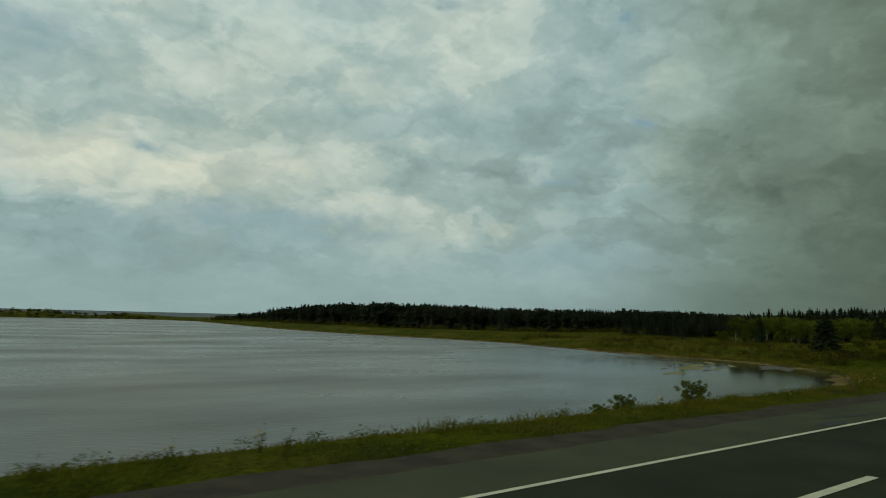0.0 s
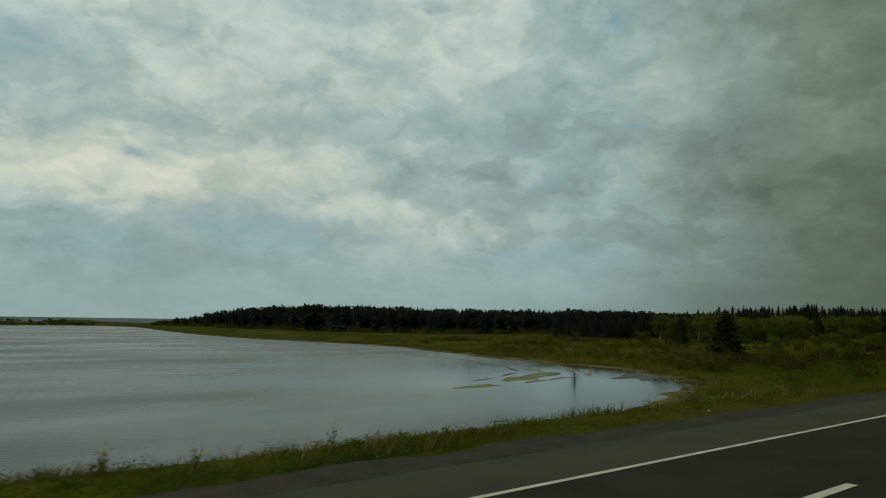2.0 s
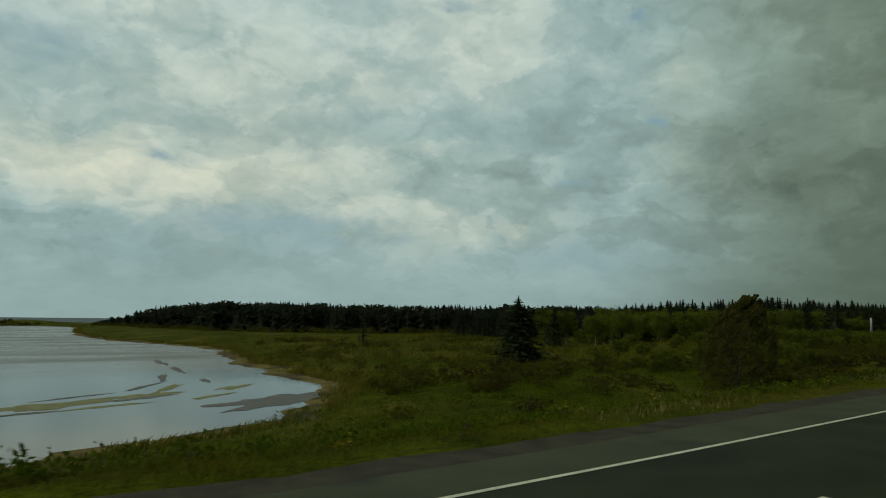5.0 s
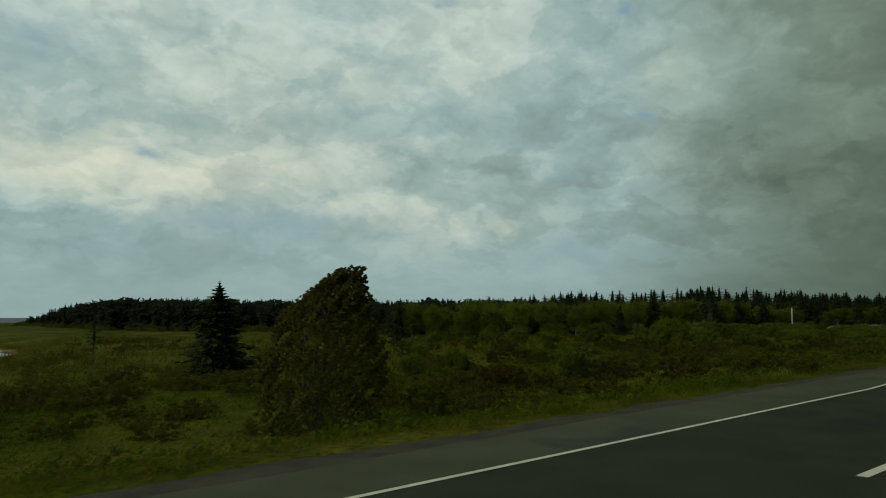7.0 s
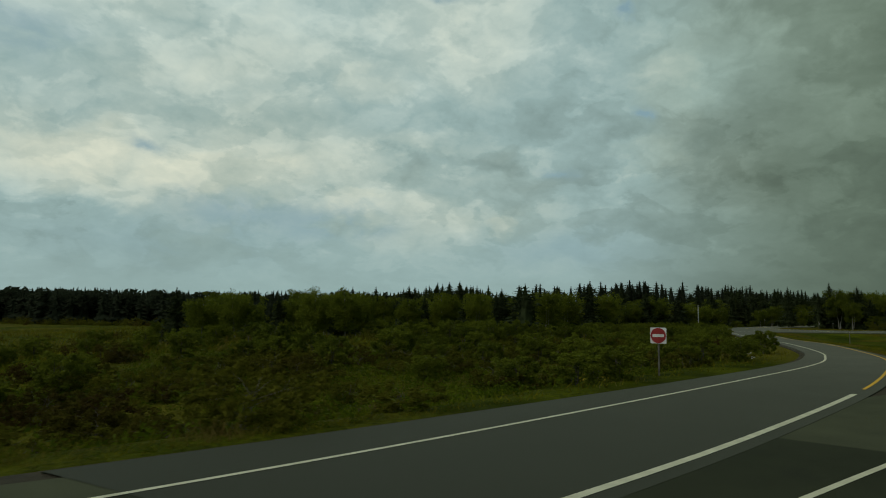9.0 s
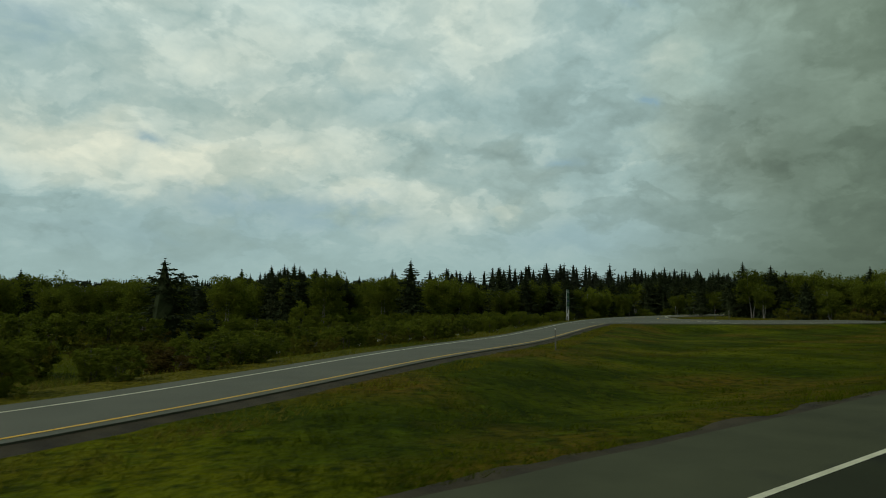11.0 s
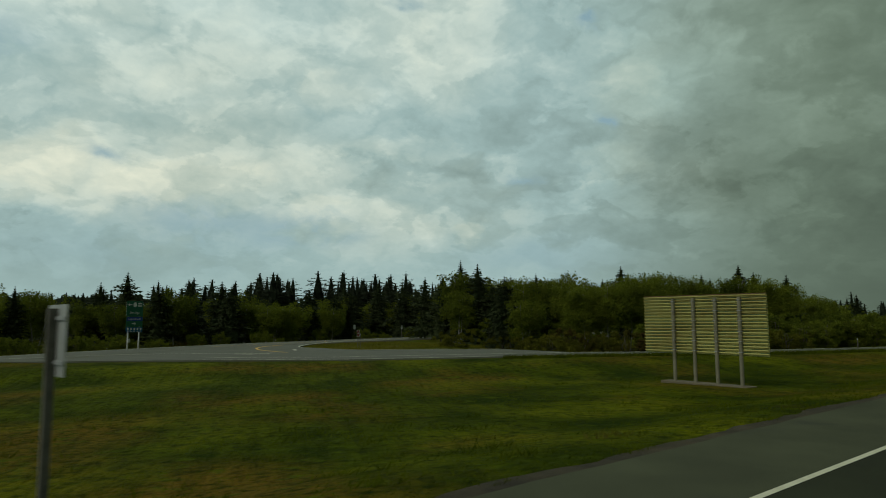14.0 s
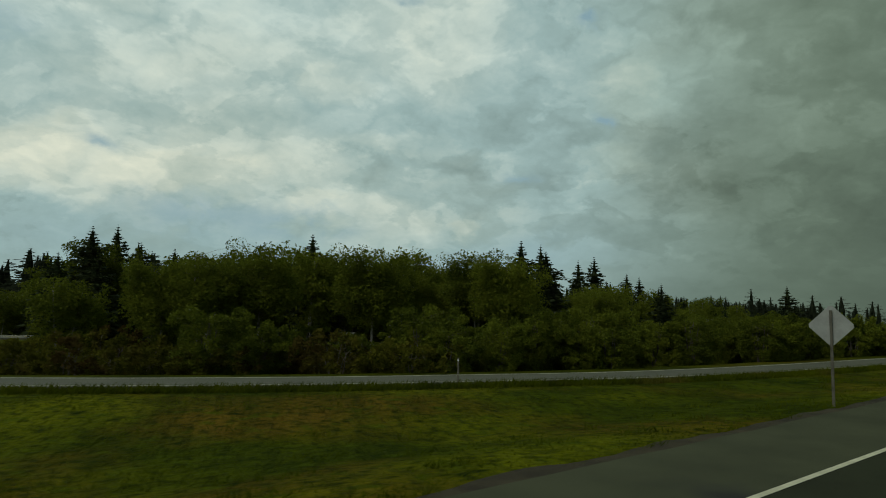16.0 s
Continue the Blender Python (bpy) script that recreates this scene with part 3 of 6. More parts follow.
def resample(line, n):
    """n points at even distances along a plan line."""
    p = np.array([tuple(q) for q in line])
    d = np.concatenate([[0], np.cumsum(np.hypot(*(p[1:] - p[:-1]).T))])
    t = np.linspace(0, d[-1], n)
    return [Vector(q) for q in zip(np.interp(t, d, p[:, 0]), np.interp(t, d, p[:, 1]))]


def between(line, x0, x1):
    return [p for p in line if x0 <= p[0] <= x1]


def main_line(x0, x1, s, step=3.0):
    xs = np.linspace(x0, x1, max(2, int((x1 - x0) / step) + 1))
    ys = road_y(xs) + (s(xs) if callable(s) else s)
    return list(zip(xs, ys))


def b_off(x):
    return np.interp(x, [0, 120, 152, 176, 188, 206, 214, 228, 250, 280, 900], [5.3, 5.25, 5.02, 4.83, 4.68, 4.63, 4.66, 4.74, 5.0, 5.1, 5.1])


def a_off(x):
    return np.interp(x, [0, 60, 137, 150, 165, 178, 190, 204], [8.4, 8.55, 8.8, 8.87, 9.06, 9.27, 9.55, 9.85])


def pave_off(x):
    return np.interp(x, [-300, 0, 60, 137, 178, 205, 225, 240, 250, 262, 900], [10.5, 10.5, 10.7, 10.72, 11.5, 12.6, 13.3, 12.0, 9.4, 8.2, 8.2]) + 0.05 * wobble(x, x, 1.7)


road = ribbon("road", main_line(-300, 900, pave_off, 1.0), main_line(-300, 900, -7.0, 1.0), 0.0, M["asphalt"], "dark worn asphalt highway", "road", thick=0.1)
ribbon("traffic_lane", main_line(-300, 900, lambda x: np.where(x < 205, a_off(x), np.where(x < 241, np.interp(x, [p[0] for p in WHITE_EDGE], [p[1] for p in WHITE_EDGE]) - road_y(x), b_off(x))) - 0.06, 1.0), main_line(-300, 900, -6.9, 1.0), 0.005, M["lane"], parent=road)
ribbon("edge_line", main_line(-300, 204, lambda x: a_off(x) + 0.07), main_line(-300, 204, lambda x: a_off(x) - 0.07), 0.012, M["white_paint"], parent=road)
ribbon("edge_line", main_line(208, 900, lambda x: b_off(x) + 0.07), main_line(208, 900, lambda x: b_off(x) - 0.07), 0.012, M["white_paint"], parent=road)
for i in range(-20, 35):
    x0 = i * 6.079 + DASH_SHIFT
    if x0 < 202:
        ribbon("lane_dash", main_line(x0, x0 + 3.4, lambda x: b_off(x) + 0.1, 1.5), main_line(x0, x0 + 3.4, lambda x: b_off(x) - 0.1, 1.5), 0.012, M["white_paint"], parent=road)
for s in (1.35, 1.15):
    ribbon("centre_line", main_line(-300, 900, s + 0.05), main_line(-300, 900, s - 0.05), 0.012, M["yellow_paint"], parent=road)
# a small painted mark on the shoulder
for x0, x1, y0, y1 in ((328.1, 328.9, 8.62, 8.68), (328.45, 328.51, 8.68, 8.9), (327.9, 328.0, 8.5, 8.75)):
    ribbon("paint_mark", [(x0, y1), (x1, y1)], [(x0, y0), (x1, y0)], 0.012, M["white_paint"], parent=road)
# worn joints and tar patches on the shoulder
for x0, s0, ln, wd, turn in ((21.4, 8.9, 1.7, 0.42, 0.0), (22.9, 9.6, 3.4, 0.2, 0.16), (86.5, 9.3, 0.8, 0.2, 0.0), (81.5, 9.5, 0.9, 0.18, 0.1), (45.0, 9.3, 2.4, 0.3, 0.05), (301, 6.1, 1.6, 0.12, 0.3)):
    a = [(x0 + ln * k / 6 + 0.05 * math.sin(k * 2.2), float(road_y(x0)) + s0 - turn * ln * k / 6 + wd * (0.5 if 0 < k < 6 else 0.1)) for k in range(7)]
    b = [(p[0] + 0.06 * math.cos(k * 3.1), p[1] - wd * (1 if 0 < k < 6 else 0.2)) for k, p in enumerate(a)]
    ribbon("tar_patch", a, b, 0.006, M["tar"], parent=road)
ribbon("gravel_shoulder", main_line(-300, 262, lambda x: pave_off(x) + np.interp(x, [90, 150, 205], [1.4, 1.25, 0.8]) + 0.22 * wobble(x, x, 2.1) + 0.08 * wobble(x, x, 0.6), 0.5), main_line(-300, 262, lambda x: pave_off(x) - 0.02, 0.5), -0.035, M["gravel"], "dark gravel shoulder beside the pavement", "gravel")
ribbon("gravel_shoulder", main_line(250, 900, lambda x: pave_off(x) + 0.55 + 0.2 * wobble(x, x, 1.9) + 0.1 * wobble(x, x, 0.7), 0.5), main_line(250, 900, lambda x: pave_off(x) - 0.02, 0.5), -0.04, M["gravel"], "dark gravel edge beside the pavement", "gravel")

n_r = 160
W_R, Y_R = resample(between(WHITE_EDGE, 226, 700), n_r), resample(between(YELLOW_EDGE, 228, 700), n_r)
widen = np.interp(np.arange(n_r), [0, 12, 30, n_r], [2.4, 1.6, 0.9, 0.8])
ramp = ribbon("ramp_road", offset_line(W_R, widen), offset_line(Y_R, -0.5), lambda x, y: road_z(x, y) + 0.009, M["ramp_asphalt"], "grey asphalt slip road curving to a junction", "road", thick=0.15)
lw = between(WHITE_EDGE, 203, 700)
ribbon("edge_line", offset_line(lw, 0.07), offset_line(lw, -0.07), lambda x, y: road_z(x, y) + 0.018, M["white_paint"], parent=ramp)
lw = between(YELLOW_EDGE, 208, 252)
ribbon("gore_line", offset_line(lw, 0.1), offset_line(lw, -0.1), lambda x, y: road_z(x, y) + 0.018, M["white_paint"], parent=ramp)
lw = between(YELLOW_EDGE, 252, 357)
ribbon("edge_line", offset_line(lw, 0.07), offset_line(lw, -0.07), lambda x, y: road_z(x, y) + 0.018, M["yellow_paint"], parent=ramp)
lw = [(a + b) / 2 for a, b in zip(W_R, Y_R)]
lw = between(lw, 384, 520)
ribbon("centre_line", offset_line(lw, 0.08), offset_line(lw, -0.08), lambda x, y: road_z(x, y) + 0.018, M["yellow_paint"], parent=ramp)
ribbon("gravel_edge", offset_line(Y_R, -0.45), offset_line(Y_R, -2.7 - 0.35 * np.sin(np.arange(n_r) * 1.7) - 0.15 * np.sin(np.arange(n_r) * 4.1)), (lambda x, y: road_z(x, y) - 0.03, lambda x, y: land_height(x, y) - 0.22), M["gravel"], "brown gravel edge of the slip road", "gravel")
ribbon("gravel_edge", offset_line(W_R, widen + 0.35), offset_line(W_R, widen - 0.05), lambda x, y: land_height(x, y) + 0.05, M["gravel"], "brown gravel edge of the slip road", "gravel", thick=0.5)
off_ramp = ribbon("exit_road", offset_line(OFF_RAMP, 1.7), offset_line(OFF_RAMP, -2.3), lambda x, y: road_z(x, y) + 0.002, M["ramp_asphalt"], "grey asphalt exit road", "road", thick=0.15)
lw = between(OFF_RAMP, 372, 560)
ribbon("edge_line", offset_line(lw, 1.45), offset_line(lw, 1.33), lambda x, y: road_z(x, y) + 0.014, M["white_paint"], parent=off_ramp)
ribbon("edge_line", offset_line(lw, -1.83), offset_line(lw, -1.95), lambda x, y: road_z(x, y) + 0.014, M["white_paint"], parent=off_ramp)
# the paved mouth of the junction, in three strips round the grass island
def mouth(left, right, n=24):
    return ribbon("junction_mouth", resample(left, n), resample(right, n), lambda x, y: road_z(x, y) - 0.004, M["ramp_asphalt"], "grey paved mouth of the road junction", "road", thick=0.3)


def road_at(line, x):
    order = sorted((q[0], q[1]) for q in line)
    return np.interp(x, [q[0] for q in order], [q[1] for q in order])


jx = np.linspace(357, 391.4, 20)
far, near = road_at(YELLOW_EDGE, jx) - 0.3, road_at(OFF_RAMP, jx) + 1.5
mouth([Vector(q) for q in zip(jx, far)], [Vector(q) for q in zip(jx, np.minimum(near, far - 0.2))])
mouth([Vector((x, float(road_at(YELLOW_EDGE, x)) - 0.3)) for x in np.linspace(391.4, 404, 8)], [p for p in NOSE if 391.2 <= p[0] <= 404 and p[1] >= 74.0][::-1])
mouth([p for p in NOSE if p[1] <= 74.0], [p for p in OFF_RAMP if 391 <= p[0] <= 401][::-1])
ribbon("nose_line", offset_line(NOSE, 0.1), offset_line(NOSE, -0.1), lambda x, y: road_z(x, y) + 0.02, M["white_paint"], parent=off_ramp)
turn = spline([(393, 83.4), (388.6, 80.0), (385.6, 75.5), (384.2, 70.5), (383.8, 65.0)], 1.0)
ribbon("turn_line", offset_line(turn, 0.14), offset_line(turn, -0.14), lambda x, y: road_z(x, y) + 0.02, M["yellow_paint"], parent=ramp)
bar = [Vector((378.6, 66.0)), Vector((379.8, 65.0)), Vector((381.2, 63.8))]
ribbon("stop_bar", offset_line(bar, 0.3), offset_line(bar, -0.3), lambda x, y: road_z(x, y) + 0.02, M["white_paint"], parent=ramp)
shaft = [Vector((386.6, 68.6)), Vector((387.3, 69.6)), Vector((387.8, 70.4))]
ribbon("lane_arrow", offset_line(shaft, 0.16), offset_line(shaft, -0.16), lambda x, y: road_z(x, y) + 0.02, M["white_paint"], parent=ramp)
head = [Vector((387.8, 70.4)), Vector((388.2, 71.0)), Vector((388.6, 71.6))]
ribbon("lane_arrow", offset_line(head, np.array([0.5, 0.25, 0.02])), offset_line(head, np.array([-0.5, -0.25, -0.02])), lambda x, y: road_z(x, y) + 0.02, M["white_paint"], parent=ramp)
lead = spline([(352, 70.2), (362, 72.5), (372, 72.2), (383, 64.6)], 2.0)
ribbon("lane_line", offset_line(lead, 0.06), offset_line(lead, -0.06), lambda x, y: road_z(x, y) + 0.02, M["white_paint"], parent=ramp)


def leaf_cloud(r, centres, radii, per, size, wind=0.0):
    """Many small leaf blades in clumps; returns vertices and faces."""
    c = np.repeat(np.asarray(centres, float), per, 0)
    rad = np.repeat(np.asarray(radii, float), per)
    n = len(c)
    d = r.normal(0, 1, (n, 3))
    d *= (r.uniform(0.15, 1, n) ** 0.5 / np.linalg.norm(d, axis=1))[:, None]
    p = c + d * rad[:, None] * np.array([0.98, 0.98, 0.8])
    a = r.normal(0, 1, (n, 3))
    a[:, 0] += wind * 1.5
    a /= np.linalg.norm(a, axis=1)[:, None]
    b = np.cross(a, r.normal(0, 1, (n, 3)))
    b /= np.linalg.norm(b, axis=1)[:, None]
    ln = size * r.uniform(0.6, 1.5, n)[:, None]
    v = np.stack([p - a * ln, p + b * ln * 0.5, p + a * ln, p - b * ln * 0.5], 1).reshape(-1, 3)
    k = np.arange(n) * 4
    return v, np.stack([k, k + 1, k + 2, k + 3], 1)


# ------------------------------------------------------------------ grass
def blades(name, spots, mat, label, width=0.02, lean=0.35, seed=1, wind=(0.25, -0.08), simple=False):
    """Joined grass: spots is an array of x, y, z, height; each blade bends once."""
    r = np.random.RandomState(seed)
    n = len(spots)
    a = r.uniform(0, math.tau, n)
    h = spots[:, 3]
    w = width * r.uniform(0.6, 1.5, n)
    side = np.stack([np.cos(a) * w, np.sin(a) * w, np.zeros(n)], 1)
    tilt = np.stack([(r.normal(0, lean, n) + wind[0]) * h, (r.normal(0, lean, n) + wind[1]) * h, h], 1)
    p0 = spots[:, :3]
    if simple:
        v = np.stack([p0 - side, p0 + side, p0 + tilt], 1).reshape(-1, 3)
        return tagged(mesh_object(name, v, np.arange(n * 3).reshape(-1, 3), mat, None, False), label, "grass", kind="stuff")
    mid = p0 + tilt * np.array([0.35, 0.35, 0.6])
    tip = p0 + tilt * np.array([1.0, 1.0, 0.95])
    v = np.stack([p0 - side, p0 + side, mid + side * 0.8, mid - side * 0.8, tip], 1).reshape(-1, 3)
    k = np.arange(n) * 5
    tri = np.stack([k, k + 1, k + 2, k, k + 2, k + 3, k + 3, k + 2, k + 4], 1).reshape(-1, 3)
    return tagged(mesh_object(name, v, tri, mat, None, False), label, "grass", kind="stuff")


R = np.random.RandomState(7)


def scatter(n, x0, x1, s0, s1, keep=None, power=1.0):
    """Random plan points by distance along and across the main road."""
    x = R.uniform(x0, x1, n)
    y = road_y(x) + s0 + (s1 - s0) * R.uniform(0, 1, n) ** power
    if keep is not None:
        k = R.uniform(0, 1, n) < keep(x, y)
        x, y = x[k], y[k]
    return x, y


def off_roads(x, y, gap=3.6):
    return (line_distance(x, y, MIDDLE) > gap + 2.2) & (line_distance(x, y, OFF_XY) > gap)


def spots_of(x, y, lo, hi, skew=1.6):
    z = land_height(x, y) - 0.03
    return np.stack([x, y, z, lo + (hi - lo) * R.uniform(0, 1, len(x)) ** skew], 1)


def clear_of_ramp(x, y):
    """1 away from the paved widening where the slip road leaves the highway."""
    edge = np.interp(x, [p[0] for p in WHITE_EDGE], [p[1] for p in WHITE_EDGE])
    return np.where((x > 224) & (y > road_y(x) + 4), y > edge + np.interp(x, [224, 262, 290], [3.3, 3.0, 1.6]), True)


def verge_keep(x, y):
    s = y - road_y(x) - pave_off(x)
    return clear_of_ramp(x, y) * smooth(1.0, 1.7, s) * (0.45 + 0.55 * smooth(-0.5, 0.5, wobble(x, y, 2.6)))


x, y = scatter(190000, 2, 262, 11.6, 16.5, verge_keep, 1.3)
sp = spots_of(x, y, 0.08, 0.36)
sp[:, 3] *= (0.35 + 0.65 * smooth(1.2, 2.6, y - road_y(x) - pave_off(x))) * (0.75 + 0.5 * smooth(-0.4, 0.7, wobble(x, y, 3.1, 1.0)))
sp[:, 3] *= 0.55 + 0.9 * smooth(0.1, 0.9, wobble(x, y, 1.1, 3.0))
blades("verge_grass", sp, M["grass"], "tall green and straw-coloured roadside grass", 0.009, 0.5, 2, (0.1, -0.03))
x, y = scatter(17000, 2, 262, 12.6, 17.5, lambda x, y: smooth(0.0, 0.6, wobble(x, y, 6.0, 4.0)) * verge_keep(x, y))
blades("straw_grass", spots_of(x, y, 0.22, 0.55, 1.2), M["straw"], "dry straw-coloured seed grass on the verge", 0.008, 0.4, 3, (0.15, -0.05))


def herbs(name, x, y, lo, hi, leaves, leaf, mat, label, seed):
    """Low leafy clumps joined into one carpet."""
    r = np.random.RandomState(seed)
    q = r.uniform(lo, hi, len(x))
    z = land_height(x, y)
    v, f = leaf_cloud(r, np.stack([x, y, z + q * 0.35], 1), q, leaves, leaf, 0.2)
    return tagged(mesh_object(name, v, f, mat, None, False), label, "plants", kind="stuff")



def meadow_keep(x, y):
    lake = poly_distance(x, y, LAKE)
    return smooth(1.0, 4.0, lake) * clear_of_ramp(x, y) * off_roads(x, y, 5.5) * (1 - lawn_mask(x, y)) * (0.3 + 0.7 * smooth(-0.6, 0.5, wobble(x, y, 7, 2.0)))


x, y = scatter(1500, 2, 262, 13.2, 16.5, verge_keep)
herbs("verge_weeds", x, y, 0.12, 0.34, 46, 0.026, M["herb"], "leafy green weeds along the verge", 31)
x, y = scatter(23000, 105, 262, 14.6, 80, meadow_keep, 1.25)
herbs("meadow_herbs", x, y, 0.25, 0.65, 14, 0.075, M["herb"], "leafy green herbs over the meadow slope", 32)
x, y = scatter(130000, 95, 300, 15, 75, meadow_keep, 1.25)
sp = spots_of(x, y, 0.18, 0.55)
blades("meadow_grass", sp, M["meadow_blade"], "windblown green meadow grass on the slope", 0.022, 0.5, 4, (0.15, -0.05), True)
x, y = scatter(40000, 150, 330, 70, 260, meadow_keep, 1.3)
blades("far_meadow_grass", spots_of(x, y, 0.4, 1.0), M["grass"], "olive meadow grass before the wood", 0.1, 0.3, 5, (0.3, -0.1), True)
# reeds round the lake edge
t = R.uniform(0, 1, 26000)
pts = resample(spline(LAKE[2:18], 4.0), 900)
i = (t ** 1.6 * 898).astype(int)
px = np.array([p[0] for p in pts])[i] + R.normal(0, 0.5, len(i))
py = np.array([p[1] for p in pts])[i] + R.normal(0, 0.5, len(i))
px, py = px + R.uniform(2.0, 7.0, len(i)), py - R.uniform(-1.0, 2.0, len(i))
k = (land_height(px, py) > WATER + 0.18)
blades("reed_fringe", spots_of(px[k], py[k], 0.5, 1.1), M["reed"], "yellow-green reeds along the lake shore", 0.06, 0.22, 6, (0.3, -0.1))
x, y = scatter(210000, 240, 450, 8.6, 36, lambda x, y: lawn_mask(x, y) * off_roads(x, y, 3.2), 1.5)
sp = spots_of(x, y, 0.05, 0.16)
sp[:, 3] *= 0.55 + 1.5 * smooth(0.15, 0.95, wobble(x * 0.8, y, 0.8, 2.0)) + 0.7 * smooth(0.2, 0.9, wobble(x * 0.6, y, 2.1, 1.0))
blades("lawn_grass", sp, M["lawn_blade"], "short mown grass between the roads", 0.02, 0.6, 8, simple=True)
x, y = scatter(110000, 240, 470, 10, 110, lambda x, y: ((line_distance(x, y, MIDDLE) > 3.7) & (line_distance(x, y, MIDDLE) < 7.6) & (y > np.interp(x, [p[0] for p in WHITE_EDGE], [p[1] for p in WHITE_EDGE])) | (line_distance(x, y, OFF_XY) > 2.7) & (line_distance(x, y, OFF_XY) < 5.2)) * (1 - lawn_mask(x, y)) * clear_of_ramp(x, y))
blades("ramp_verge_grass", spots_of(x, y, 0.1, 0.32, 1.3), M["grass"], "yellowish rough grass along the slip road", 0.028, 0.5, 9, simple=True)


def along(line, n, lo, hi):
    """Random plan points at lo to hi metres to the right of a line."""
    p = np.array([tuple(q) for q in line])
    i = R.randint(0, len(p) - 1, n)
    u, o = R.uniform(0, 1, n)[:, None], R.uniform(lo, hi, n)[:, None]
    d = p[i + 1] - p[i]
    side = np.stack([d[:, 1], -d[:, 0]], 1) / np.linalg.norm(d, axis=1)[:, None]
    q = p[i] + d * u + side * o
    return q[:, 0], q[:, 1]


x, y = along(between(Y_R, 243, 372), 26000, 1.5, 3.4)
k = R.uniform(0, 1, len(x)) < 0.25 + 0.75 * smooth(-0.3, 0.5, wobble(x, y, 1.3, 1.0))
blades("ramp_edge_grass", spots_of(x[k], y[k], 0.06, 0.24), M["grass"], "ragged grass creeping over the gravel edge", 0.02, 0.5, 11, simple=True)
x, y = along(between(OFF_RAMP[::-1], 392, 500), 30000, 1.75, 3.2)
blades("exit_edge_grass", spots_of(x, y, 0.16, 0.42), M["lawn_blade"], "longer uncut grass along the exit road", 0.03, 0.4, 13, simple=True)
x, y = R.uniform(388, 412, 16000), R.uniform(56, 88, 16000)
k = poly_distance(x, y, ISLAND) < -0.4
blades("island_grass", spots_of(x[k], y[k], 0.08, 0.3), M["grass"], "yellowish grass on the junction island", 0.03, 0.5, 12, simple=True)


# ------------------------------------------------------------------ trees and shrubs
def part(name, v, f, mat, parent, label=""):
    ob = mesh_object(name, v, f, mat, parent, False)
    if label:
        ob["label"] = label
    return ob


def tube(v, f, path, radii, sides=6):
    """A tapered limb along a list of points."""
    n0 = len(v)
    for p, r in zip(path, radii):
        for k in range(sides):
            a = k * math.tau / sides
            v.append((p[0] + r * math.cos(a), p[1] + r * math.sin(a), p[2]))
    for i in range(len(path) - 1):
        for k in range(sides):
            a, b = n0 + i * sides + k, n0 + i * sides + (k + 1) % sides
            f.append((a, b, b + sides, a + sides))


